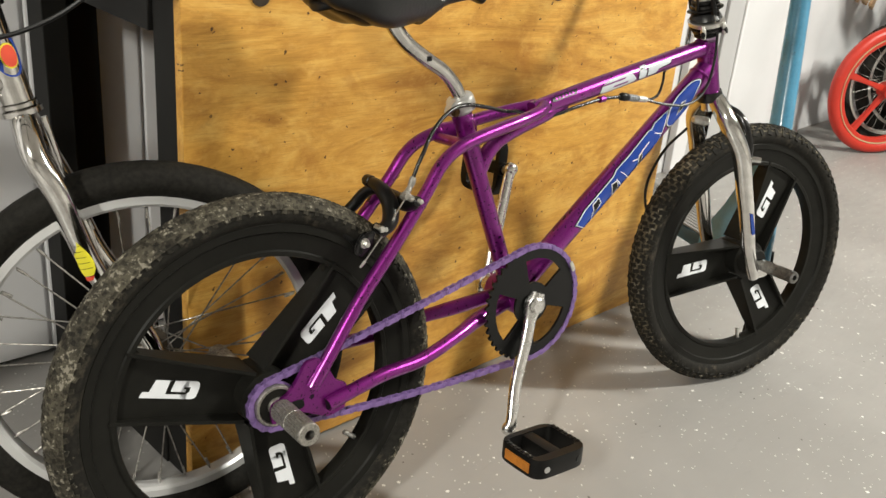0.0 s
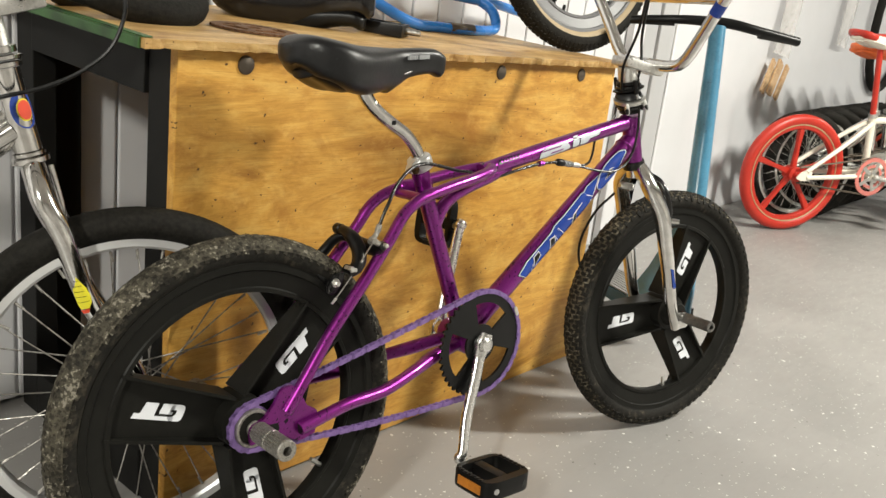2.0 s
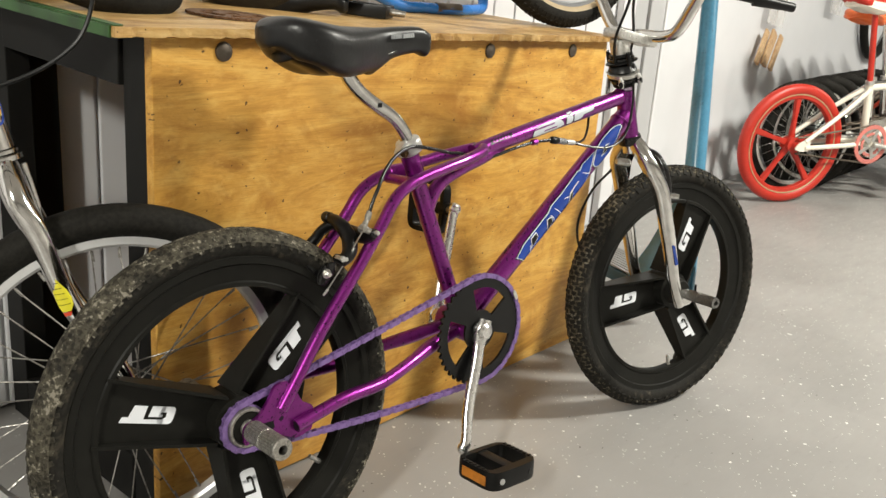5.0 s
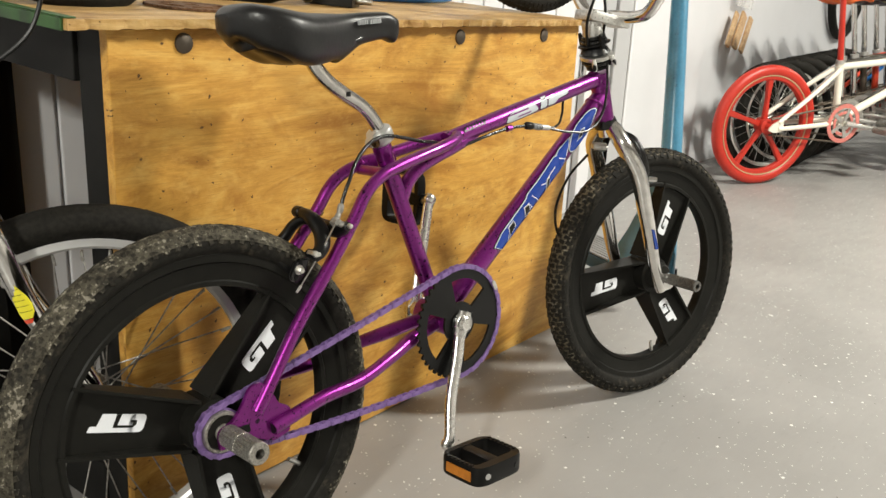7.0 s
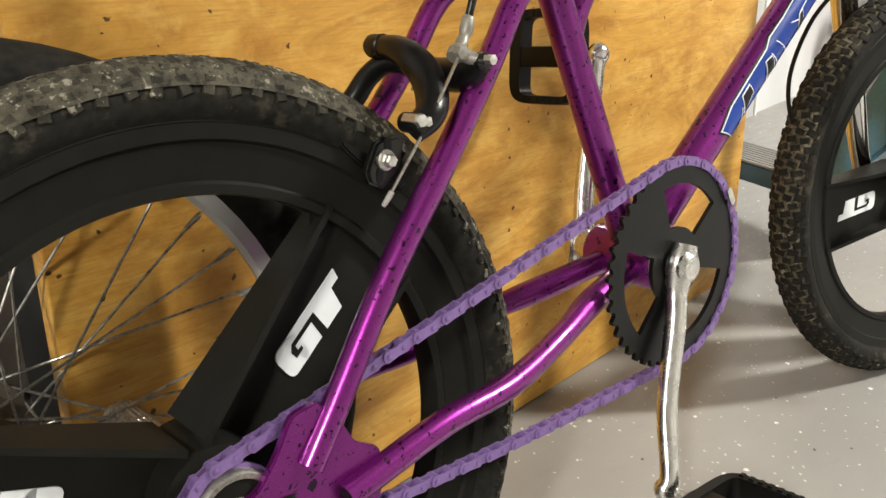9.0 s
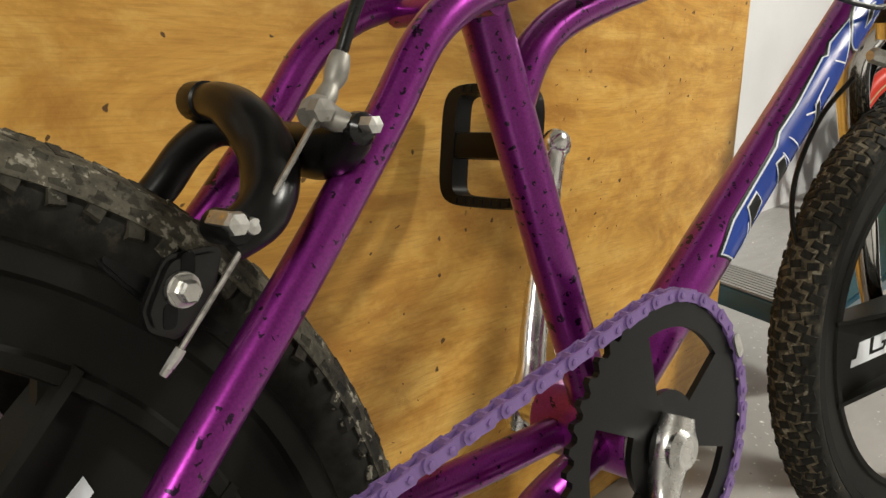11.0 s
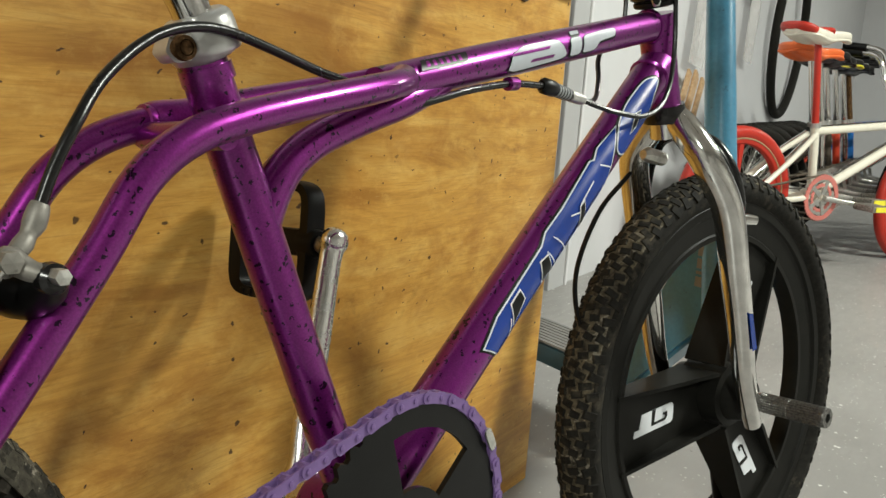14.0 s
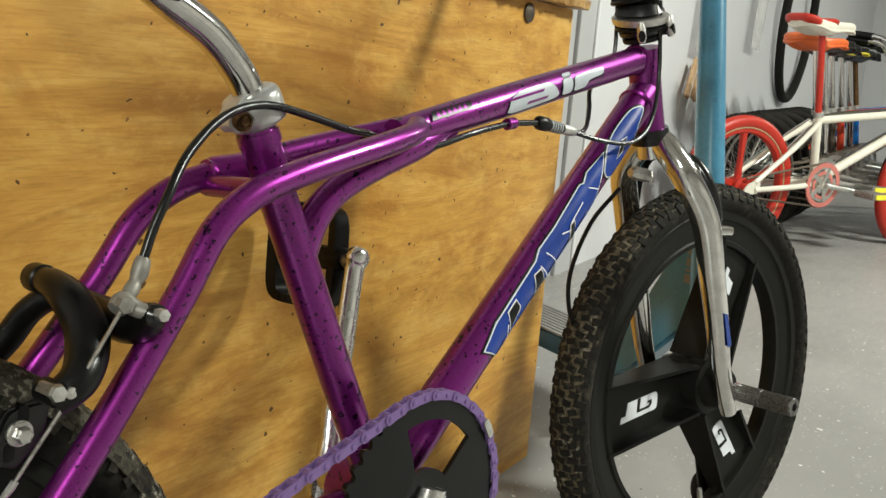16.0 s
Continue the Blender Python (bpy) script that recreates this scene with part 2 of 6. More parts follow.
BLACK_GLOSS = plain("black_enamel", (0.008, 0.0075, 0.0075), 0.2, spec=0.4, vary=0.2, relief=0.05, coat=0.1)
VINYL = plain("black_vinyl", (0.010, 0.010, 0.0105), 0.34, spec=0.38, vary=0.3, scale=180, relief=0.5, dirt=(0.055, 0.055, 0.055), dirt_at=0.64)
WHITE = plain("white_decal", (0.73, 0.75, 0.79), 0.4, vary=0.06, relief=0)
BLUE = plain("blue_decal", (0.008, 0.038, 0.25), 0.25, vary=0.2, relief=0, dirt=(0.5, 0.55, 0.65), dirt_at=0.72)
CHAIN = plain("purple_anodised_chain", (0.185, 0.112, 0.290), 0.42, vary=0.3, metal=0.2)
ORANGE = plain("amber_reflector", (0.48, 0.17, 0.018), 0.3, vary=0.3, relief=0.1, scale=120, dirt=(0.10, 0.045, 0.012), dirt_at=0.62)
PLY = plywood("orange_plywood", (0.37, 0.166, 0.027), (0.61, 0.323, 0.062), (0.74, 0.457, 0.122))
RAW = plywood("raw_plywood_top", (0.27, 0.135, 0.038), (0.54, 0.335, 0.12), (0.72, 0.51, 0.24), 1.4)
SILVER_DECAL = plain("silver_white_decal", (0.52, 0.55, 0.60), 0.3, vary=0.08, relief=0, dirt=(0.12, 0.03, 0.12), dirt_at=0.70)
DARK_PAINT = plain("dark_grey_paint", (0.010, 0.0097, 0.009), 0.5, spec=0.15, vary=0.2, scale=25, dirt=(0.4, 0.4, 0.38), dirt_at=0.74)
GREEN = plain("green_paint", (0.032, 0.095, 0.022), 0.5, vary=0.25, scale=30, dirt=(0.4, 0.3, 0.15), dirt_at=0.68)
FLOOR = epoxy_floor()
WALL = plain("white_wall_paint", (0.62, 0.62, 0.635), 0.55, vary=0.03, scale=12, relief=0.1)
TRIM = plain("trim_paint", (0.70, 0.695, 0.71), 0.4, vary=0.04, scale=12, relief=0.1)
GREY_TRIM = plain("darker_grey_trim", (0.44, 0.44, 0.445), 0.45, vary=0.04, scale=12, relief=0.1)
# tones of the unseen walls and ceiling, set for bounce light and chrome reflections
CLUTTER = plain("brown_grey_wall", (0.36, 0.345, 0.325), 0.7, vary=0.35, scale=6)
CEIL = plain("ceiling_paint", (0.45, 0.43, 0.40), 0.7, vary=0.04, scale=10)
SCOOT = plain("blue_enamel", (0.055, 0.205, 0.325), 0.3, vary=0.2, scale=160, coat=0.4, dirt=(0.02, 0.035, 0.05), dirt_at=0.61)
TEAL = plain("dark_teal_enamel", (0.012, 0.055, 0.085), 0.35, vary=0.3, scale=20, dirt=(0.06, 0.09, 0.1), dirt_at=0.66)
RIB = plain("grey_ribbed_rubber", (0.22, 0.22, 0.215), 0.6, vary=0.2)
RED = plain("red_plastic", (0.43, 0.022, 0.010), 0.4, vary=0.12, relief=0.1, dirt=(0.35, 0.05, 0.03), dirt_at=0.7)
CREAM = plain("cream_paint", (0.72, 0.68, 0.58), 0.35, vary=0.08, coat=0.3, dirt=(0.35, 0.28, 0.2), dirt_at=0.75)
ORANGE_VINYL = plain("orange_vinyl", (0.72, 0.14, 0.03), 0.4, vary=0.12)
RED_PINK = plain("faded_red_anodised", (0.62, 0.20, 0.17), 0.4, vary=0.15, metal=0.2)
BLUE_BAR = plain("bright_blue_paint", (0.02, 0.17, 0.55), 0.25, vary=0.12, coat=0.5, relief=0.05)
TAN = plain("tan_sidewall", (0.36, 0.27, 0.15), 0.6, vary=0.15)
GREY_PL = plain("grey_mag_plastic", (0.12, 0.12, 0.125), 0.4, vary=0.12)
WOODBLOCK = plywood("wood_handle", (0.36, 0.21, 0.10), (0.50, 0.33, 0.18), (0.62, 0.45, 0.28), 6, False)
YELLOW = plain("yellow_decal", (0.80, 0.72, 0.04), 0.4, vary=0.1, relief=0)
REDDOT = plain("red_enamel", (0.70, 0.07, 0.03), 0.3, vary=0.1, relief=0)
CLEAR = plain("clear_bag_plastic", (0.75, 0.73, 0.71), 0.2, vary=0.2, scale=40, relief=0.8)
CLEAR.node_tree.nodes["Principled BSDF"].inputs["Alpha"].default_value = 0.38
PRINT = plain("faded_print", (0.34, 0.35, 0.36), 0.4, vary=0.2, relief=0)
GRIME = plain("greasy_steel", (0.10, 0.08, 0.06), 0.5, vary=0.4, metal=0.6)
RUST = plain("rusty_steel", (0.15, 0.075, 0.035), 0.65, vary=0.5, metal=0.3, scale=90, dirt=(0.03, 0.02, 0.015), dirt_at=0.58)

# ---- mesh helpers ----


def part(name, bm, material, parent=None, label="", m=None, smooth=True):
    """One mesh object under a thing or a part."""
    me = bpy.data.meshes.new(name)
    if isinstance(bm, bpy.types.Mesh):
        me = bm
    else:
        if m is not None:
            bm.transform(m)
        for f in bm.faces:
            f.smooth = smooth
        bm.to_mesh(me)
        bm.free()
        if smooth:
            me.set_sharp_from_angle(angle=radians(38))
        me.materials.append(material)
    ob = new(name, me)
    if parent is not None:
        ob.parent = parent
    if label:
        ob["label"] = label
    return ob


def thing(name, m, label, category, group="", kind=""):
    ob = new(name)
    ob.empty_display_size = 0.05
    ob.matrix_world = m
    return tagged(ob, label, category, group, kind)


def smooth_path(points, n=8):
    """Catmull-Rom through the points; each point may carry a radius as fourth value."""
    p = [np.array(q, float) for q in points]
    if len(p) < 3:
        return p
    p = [2 * p[0] - p[1]] + p + [2 * p[-1] - p[-2]]
    out = []
    for a, b, c, d in zip(p, p[1:], p[2:], p[3:]):
        for k in range(n):
            s = k / n
            out.append(0.5 * (2 * b + (c - a) * s + (2 * a - 5 * b + 4 * c - d) * s * s + (3 * b - a - 3 * c + d) * s ** 3))
    return out + [p[-2]]


def tube(points, r=None, seg=14, n=8, bm=None, cap=True, flat=1.0):
    """A round bar along a path of (x, y, z) or (x, y, z, radius)."""
    bm = bm or bmesh.new()
    pts = smooth_path(points, n)
    rings, side = [], None
    for i, q in enumerate(pts):
        a, b = pts[max(i - 1, 0)][:3], pts[min(i + 1, len(pts) - 1)][:3]
        t = Vector(b - a).normalized()
        if side is None:
            side = t.orthogonal().normalized() if abs(t.y) > 0.9 else (Vector((0, 1, 0)) - t * t.y).normalized()
        side = (side - t * side.dot(t)).normalized()
        up = t.cross(side)
        rad = float(q[3] if len(q) > 3 else r)
        rings.append([bm.verts.new(Vector(q[:3]) + rad * (math.cos(k) * side * flat + math.sin(k) * up)) for k in np.linspace(0, 2 * math.pi, seg, endpoint=False)])
    for a, b in zip(rings, rings[1:]):
        for k in range(seg):
            bm.faces.new((a[k], a[(k + 1) % seg], b[(k + 1) % seg], b[k]))
    if cap:
        bm.faces.new(rings[0][::-1])
        bm.faces.new(rings[-1])
    return bm


def lathe(profile, seg=24, bm=None, axis="Y", closed=False, at=(0, 0, 0)):
    """A turned body from (radius, along) pairs about an axis through at."""
    bm = bm or bmesh.new()
    rings = []
    for r, h in profile:
        ring = []
        for k in range(seg):
            a = 2 * math.pi * k / seg
            c, s = r * math.cos(a), r * math.sin(a)
            ring.append(bm.verts.new(Vector((c, h, s) if axis == "Y" else (c, s, h) if axis == "Z" else (h, c, s)) + Vector(at)))
        rings.append(ring)
    pairs = list(zip(rings, rings[1:])) + ([(rings[-1], rings[0])] if closed else [])
    for a, b in pairs:
        for k in range(seg):
            bm.faces.new((a[k], a[(k + 1) % seg], b[(k + 1) % seg], b[k]))
    if not closed:
        for ring in (rings[0], rings[-1]):
            if (ring[0].co - ring[seg // 2].co).length > 1e-5:
                bm.faces.new(ring)
    bmesh.ops.recalc_face_normals(bm, faces=bm.faces)
    return bm


def box(x0, x1, y0, y1, z0, z1, bevel=0.0, bm=None):
    bm = bm or bmesh.new()
    vs = [bm.verts.new((x, y, z)) for x in (x0, x1) for y in (y0, y1) for z in (z0, z1)]
    faces = [bm.faces.new([vs[i] for i in f]) for f in ((0, 1, 3, 2), (4, 6, 7, 5), (0, 4, 5, 1), (2, 3, 7, 6), (0, 2, 6, 4), (1, 5, 7, 3))]
    if bevel:
        edges = {e for f in faces for e in f.edges}
        bmesh.ops.bevel(bm, geom=list(edges), offset=bevel, segments=2, affect="EDGES", profile=0.6)
    return bm


def prism(outline, y0, y1, bm=None, bevel=0.0):
    """A plate: an outline of (x, z) between two values of y."""
    bm = bm or bmesh.new()
    a = [bm.verts.new((x, y0, z)) for x, z in outline]
    b = [bm.verts.new((x, y1, z)) for x, z in outline]
    faces = [bm.faces.new(a), bm.faces.new(b[::-1])]
    for k in range(len(a)):
        j = (k + 1) % len(a)
        faces.append(bm.faces.new((a[k], b[k], b[j], a[j])))
    bmesh.ops.recalc_face_normals(bm, faces=faces)
    if bevel:
        bmesh.ops.bevel(bm, geom=list({e for e in faces[0].edges} | {e for e in faces[1].edges}), offset=bevel, segments=2, affect="EDGES")
    return bm


def rounded(points, n=3, r=0.25):
    """Rounds the corners of an outline."""
    out, p = [], [np.array(q, float) for q in points]
    for a, b, c in zip(p[-1:] + p[:-1], p, p[1:] + p[:1]):
        u, v = b + (a - b) * r, b + (c - b) * r
        for k in range(n + 1):
            s = k / n
            out.append((1 - s) ** 2 * u + 2 * s * (1 - s) * b + s * s * v)
    return out


def turn_y(deg):
    """A turn in the wheel's plane: from x towards z."""
    return Matrix.Rotation(-radians(deg), 4, "Y")

# ---- the garage ----
WALL_Y, END_X, LEFT_X, FRONT_Y, ROOF_Z = 0.54, 8.4, -4.8, -4.0, 2.6


def floor_z(x):
    """The slab falls a little towards the rear of the bicycle and rises towards the far end."""
    return 0.0085 * (min(x, 0.9) - 0.9) + 0.03 * max(0.0, min(x, 4.3) - 1.3)


def build_floor():
    bm = bmesh.new()
    xs = [LEFT_X - 0.1, -1.5, -0.5, 0.0, 0.5, 0.9, 1.3, 2.0, 3.2, 4.3, 6.0, END_X + 0.1]
    rows = [[bm.verts.new((x, y, max(floor_z(x), -0.03))) for x in xs] for y in (FRONT_Y - 0.1, -2, 0, WALL_Y + 0.1)]
    low = [[bm.verts.new((v.co.x, v.co.y, -0.15)) for v in r] for r in rows]
    for a, b in zip(rows, rows[1:]):
        for k in range(len(xs) - 1):
            bm.faces.new((a[k], a[k + 1], b[k + 1], b[k]))
    for a, b in zip(low, low[1:]):
        for k in range(len(xs) - 1):
            bm.faces.new((a[k], b[k], b[k + 1], a[k + 1]))
    bmesh.ops.recalc_face_normals(bm, faces=bm.faces)
    return tagged(part("floor", bm, FLOOR, smooth=False), "grey epoxy garage floor with white flecks", "floor", kind="structure")


build_floor()
# front wall, left wall and ceiling are unseen; they close the room and shape bounce
for nm, b, mt, lb in (
    ("wall_back", (LEFT_X, END_X, WALL_Y, WALL_Y + 0.12, -0.1, ROOF_Z), WALL, "white painted garage wall"),
    ("wall_front", (LEFT_X, END_X, FRONT_Y - 0.12, FRONT_Y, -0.1, ROOF_Z), CLUTTER, "unseen brown-grey garage wall behind the camera, toned for bounce light"),
    ("wall_left", (LEFT_X - 0.12, LEFT_X, FRONT_Y - 0.12, WALL_Y + 0.12, -0.1, ROOF_Z), CLUTTER, "unseen brown-grey garage end wall, toned for bounce light"),
    ("wall_right", (END_X, END_X + 0.12, FRONT_Y - 0.12, WALL_Y + 0.12, -0.1, ROOF_Z), WALL, "white painted garage wall"),
    ("ceiling", (LEFT_X - 0.12, END_X + 0.12, FRONT_Y - 0.12, WALL_Y + 0.12, ROOF_Z, ROOF_Z + 0.1), CEIL, "unseen garage ceiling, toned down to limit bounce light"),
):
    tagged(part(nm, box(*b), mt, smooth=False), lb, nm.split("_")[0], kind="structure")

# vertical boards on the wall behind the bench
panel = tagged(part("wall_panelling", box(LEFT_X + 0.01, 2.03, WALL_Y - 0.012, WALL_Y - 0.003, 0.0, 2.4), TRIM, smooth=False), "white vertical board panelling behind the bench", "panelling", kind="structure")
x = -1.5
while x < 1.92:
    part("board", box(x + 0.004, x + 0.096, WALL_Y - 0.022, WALL_Y - 0.0125, 0.002, 2.4, 0.003), TRIM, panel, smooth=False)
    x += 0.1

# door with its casing in the back wall
door = thing("door_1", pose(2.12, WALL_Y, 0.02), "white door with plain casing in the garage wall", "door", kind="structure")
part("casing", box(0.0, 0.085, -0.030, -0.003, 0.0, 2.1, 0.004), TRIM, door, "white casing board", smooth=False)
# stop and jamb are a darker grey than the casing
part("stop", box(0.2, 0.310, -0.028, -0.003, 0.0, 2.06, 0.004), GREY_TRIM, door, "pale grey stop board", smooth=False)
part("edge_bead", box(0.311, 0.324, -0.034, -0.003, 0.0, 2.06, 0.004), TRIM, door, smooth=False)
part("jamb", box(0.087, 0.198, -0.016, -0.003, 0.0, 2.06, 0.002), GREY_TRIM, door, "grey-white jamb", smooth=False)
part("door_leaf", box(0.326, 1.02, -0.018, -0.003, 0.01, 2.06, 0.003), WALL, door, smooth=False)

# ---- the bench ----
bench = thing("workbench", pose(0, 0, 0), "home-made bench with orange plywood front and dark painted frame", "workbench")
BX = 1.160


part("front_panel", box(0.0, BX, 0.0, 0.018, 0.0, 0.731, 0.0015), PLY, bench, "orange varnished plywood sheet", smooth=False)


def bench_top():
    """A raw sheet with a splintered front edge that rises a little to the wall."""
    bm = bmesh.new()
    xs = np.linspace(-0.062, BX + 0.018, 120)
    rnd = random.Random(4)
    ys = (-0.02, 0.0, 0.3, 0.512)
    top, bot = [], []
    for j, y in enumerate(ys):
        rt, rb = [], []
        for x in xs:
            chip = rnd.uniform(-0.003, 0.0015) if j == 0 else 0
            z = 0.7315 + 0.05 * (y + 0.02)
            rt.append(bm.verts.new((x, y + chip, z + 0.0135)))
            rb.append(bm.verts.new((x, y + chip * 2 + (0.002 if j == 0 else 0), z + (rnd.uniform(0, 0.002) if j == 0 else 0))))
        top.append(rt)
        bot.append(rb)
    for g in (top, bot):
        for a, b in zip(g, g[1:]):
            for k in range(len(xs) - 1):
                bm.faces.new((a[k], a[k + 1], b[k + 1], b[k]))
    for k in range(len(xs) - 1):
        bm.faces.new((top[0][k], bot[0][k], bot[0][k + 1], top[0][k + 1]))
        bm.faces.new((top[-1][k], top[-1][k + 1], bot[-1][k + 1], bot[-1][k]))
    for e in (0, -1):
        for j in range(len(ys) - 1):
            bm.faces.new((top[j][e], top[j + 1][e], bot[j + 1][e], bot[j][e]))
    bmesh.ops.recalc_face_normals(bm, faces=bm.faces)
    return bm


part("bench_top", bench_top(), RAW, bench, "raw splintered plywood top", smooth=False)
slope = Matrix.Translation((0, -0.02, 0.7315)) @ Matrix.Rotation(math.atan(0.05), 4, "X") @ Matrix.Translation((0, 0.02, -0.7315))
part("painted_edge", box(-0.0655, -0.0622, -0.012, 0.505, 0.7305, 0.7455, 0.001), GREEN, bench, "green painted edge", m=slope, smooth=False)
part("painted_edge", box(-0.0622, -0.048, -0.016, 0.505, 0.7454, 0.7475, 0.0008), GREEN, bench, "green paint run over the edge", m=slope, smooth=False)
part("front_post", box(0.003, 0.043, 0.0185, 0.078, 0.0, 0.729, 0.002), DARK_PAINT, bench, "dark painted post", smooth=False)
part("back_post", box(0.0, 0.04, 0.435, 0.495, 0.0, 0.740, 0.002), DARK_PAINT, bench, "dark painted post", smooth=False)
part("back_board", box(0.041, 0.105, 0.475, 0.51, 0.0, 0.735, 0.002), BLACK, bench, "black board", smooth=False)
part("side_rail", box(-0.002, 0.036, 0.0785, 0.4345, 0.654, 0.731, 0.002), DARK_PAINT, bench, "dark painted rail", m=slope, smooth=False)
part("bottom_rail", box(0.0, 0.036, 0.0785, 0.4345, 0.0, 0.085, 0.002), DARK_PAINT, bench, "dark painted rail", smooth=False)
part("end_panel", box(BX - 0.02, BX, 0.0185, 0.49, 0.0, 0.715, 0.001), PLY, bench, smooth=False)
for bx in (0.112, 0.722, 1.014):
    part("bolt_head", lathe([(0.0, -0.006), (0.006, -0.0058), (0.0135, -0.003), (0.0145, 0.002)], 18, at=(bx, 0, 0.7125)), GRIME, bench, "dark round bolt head")

# ---- the purple bicycle ----
BIKE = pose(0.0048, -0.1652, 0.2538, -5.0, 0.32, -7.5)
bike = thing("bmx_bicycle", BIKE @ Matrix.Translation((0, 0, -0.262)), "purple freestyle bicycle with black three-spoke wheels leaning on the bench", "bicycle")
UP = Matrix.Translation((0, 0, 0.262))


def bp(name, bm, mat, label="", parent=None, smooth=True):
    return part(name, bm, mat, parent or bike, label, UP if parent is None else None, smooth)


BB = (0.4225, 0.043)
bp("top_tube", tube([(0.440, 0, 0.3238, 0.0125), (0.56, 0, 0.3495, 0.0141), (0.68, 0, 0.3752, 0.0141), (0.822, 0, 0.4056, 0.0143)], n=4, seg=20), PURPLE)
bp("down_tube", tube([(BB[0], 0, BB[1], 0.0180), (0.55, 0, 0.1437, 0.0184), (0.69, 0, 0.2543, 0.0184), (0.836, 0, 0.3697, 0.0180)], n=4, seg=22), PURPLE)
bp("seat_tube", tube([(0.3065, 0, 0.335, 0.0132), (0.335, 0, 0.262, 0.0132), (0.3845, 0, 0.1365, 0.0132), (BB[0], 0, BB[1], 0.0132)], n=3, seg=20), PURPLE)
bp("seat_collar", tube([(0.3105, 0, 0.3265, 0.0144), (0.3135, 0, 0.3185, 0.0144)], seg=20), PURPLE)
bp("head_tube", tube([(0.8552, 0, 0.326, 0.0195), (0.8535, 0, 0.332, 0.0175), (0.842, 0, 0.372, 0.0172), (0.831, 0, 0.411, 0.0175), (0.829, 0, 0.418, 0.0190)], n=3, seg=22), PURPLE)
for sy in (-1, 1):
    bp("seat_stay", tube([(0.456, sy * 0.008, 0.3285, 0.0105), (0.438, sy * 0.020, 0.3250, 0.0090), (0.402, sy * 0.029, 0.3180, 0.0090), (0.348, sy * 0.034, 0.3075, 0.0090), (0.3046, sy * 0.0375, 0.2980, 0.0090), (0.2725, sy * 0.040, 0.2875, 0.0090), (0.2465, sy * 0.042, 0.2690, 0.0090), (0.2215, sy * 0.044, 0.2350, 0.0090), (0.1714, sy * 0.048, 0.1735, 0.0092), (0.1168, sy * 0.052, 0.1095, 0.0090), (0.0683, sy * 0.0570, 0.0440, 0.0090), (0.044, sy * 0.0595, 0.0120, 0.0088)], n=5, seg=16), PURPLE)
    bp("chain_stay", tube([(0.0645, sy * 0.0625, -0.0165, 0.0092), (0.090, sy * 0.061, -0.0110, 0.0094), (0.150, sy * 0.058, 0.0005, 0.0096), (0.217, sy * 0.053, 0.0040, 0.0096), (0.285, sy * 0.042, 0.0190, 0.0096), (0.335, sy * 0.028, 0.0290, 0.0112), (0.404, sy * 0.016, 0.0400, 0.0105)], n=5, seg=16), PURPLE)
    plate = rounded([(-0.012, 0.001), (0.011, 0.010), (0.024, 0.026), (0.036, 0.047), (0.054, 0.050), (0.070, 0.030), (0.078, 0.014), (0.096, 0.004), (0.094, -0.030), (0.068, -0.037), (0.032, -0.019), (0.010, -0.020), (-0.010, -0.026)], 2, 0.2)
    bp("dropout", prism(plate, sy * 0.056 - 0.003, sy * 0.056 + 0.003, bevel=0.001), PURPLE, "purple dropout plate")
    bp("dropout_slot", prism(rounded([(0.010, -0.001), (0.032, 0.000), (0.034, -0.012), (0.014, -0.014)], 3, 0.3), sy * 0.0597 - 0.0004, sy * 0.0597 + 0.0004), BLACK, "dark axle slot")
    mouth = part("stay_mouth", lathe([(0.0, 0.0006), (0.0068, 0.0006), (0.0068, -0.001), (0.0, -0.001)], 16, axis="X"), BLACK, bike, "dark open end of the stay")
    mouth.matrix_local = UP @ Matrix.Translation((0.0641, sy * 0.0626, -0.0165)) @ turn_y(188)
bp("stay_bridge", tube([(0.297, -0.036, 0.2900), (0.297, 0.036, 0.2900)], 0.0075, n=1, seg=14), PURPLE)
bp("stay_collar", lathe([(0.0090, -0.0035), (0.0104, -0.0028), (0.0106, 0.0), (0.0104, 0.0028), (0.0090, 0.0035)], 20, axis="X", at=(0.300, 0.0378, 0.2968)), PURPLE, "welded collar on the stay")
bp("stay_sleeve", tube([(0.301, 0.0378, 0.2970, 0.0098), (0.306, 0.0372, 0.2980, 0.0116), (0.330, 0.0300, 0.3000, 0.0118), (0.352, 0.0200, 0.3020, 0.0110)], n=4, seg=18), PURPLE, "thick sleeve of the stay beside the seat tube")
bp("gusset_tube", tube([(0.343, 0, 0.238, 0.0125), (0.3555, 0, 0.2625, 0.0118), (0.371, 0, 0.2785, 0.0108), (0.392, 0, 0.2905, 0.0106), (0.427, 0, 0.3035, 0.0108), (0.465, 0, 0.3165, 0.0118), (0.505, 0, 0.3300, 0.009)], n=5, seg=16), PURPLE)

bp("bottom_bracket_shell", lathe([(0.0, -0.036), (0.024, -0.036), (0.0255, -0.033), (0.0255, 0.033), (0.024, 0.036), (0.0, 0.036)], 28, at=(BB[0], 0, BB[1])), PURPLE)
bp("bearing_cup", lathe([(0.012, -0.046), (0.0215, -0.044), (0.023, -0.036), (0.012, -0.0355)], 24, at=(BB[0], 0, BB[1]), closed=True), STEEL)
# weld beads where the tubes meet
for (wx, wz, r, ang) in ((0.815, 0.4042, 0.0152, 12), (0.820, 0.3570, 0.0186, 38)):
    ring = bmesh.new()
    lathe([(r, -0.002), (r + 0.0016, 0.0), (r, 0.002)], 26, bm=ring, axis="X")
    ring.transform(Matrix.Translation((wx, 0, wz)) @ turn_y(ang))
    bp("weld_bead", ring, PURPLE)

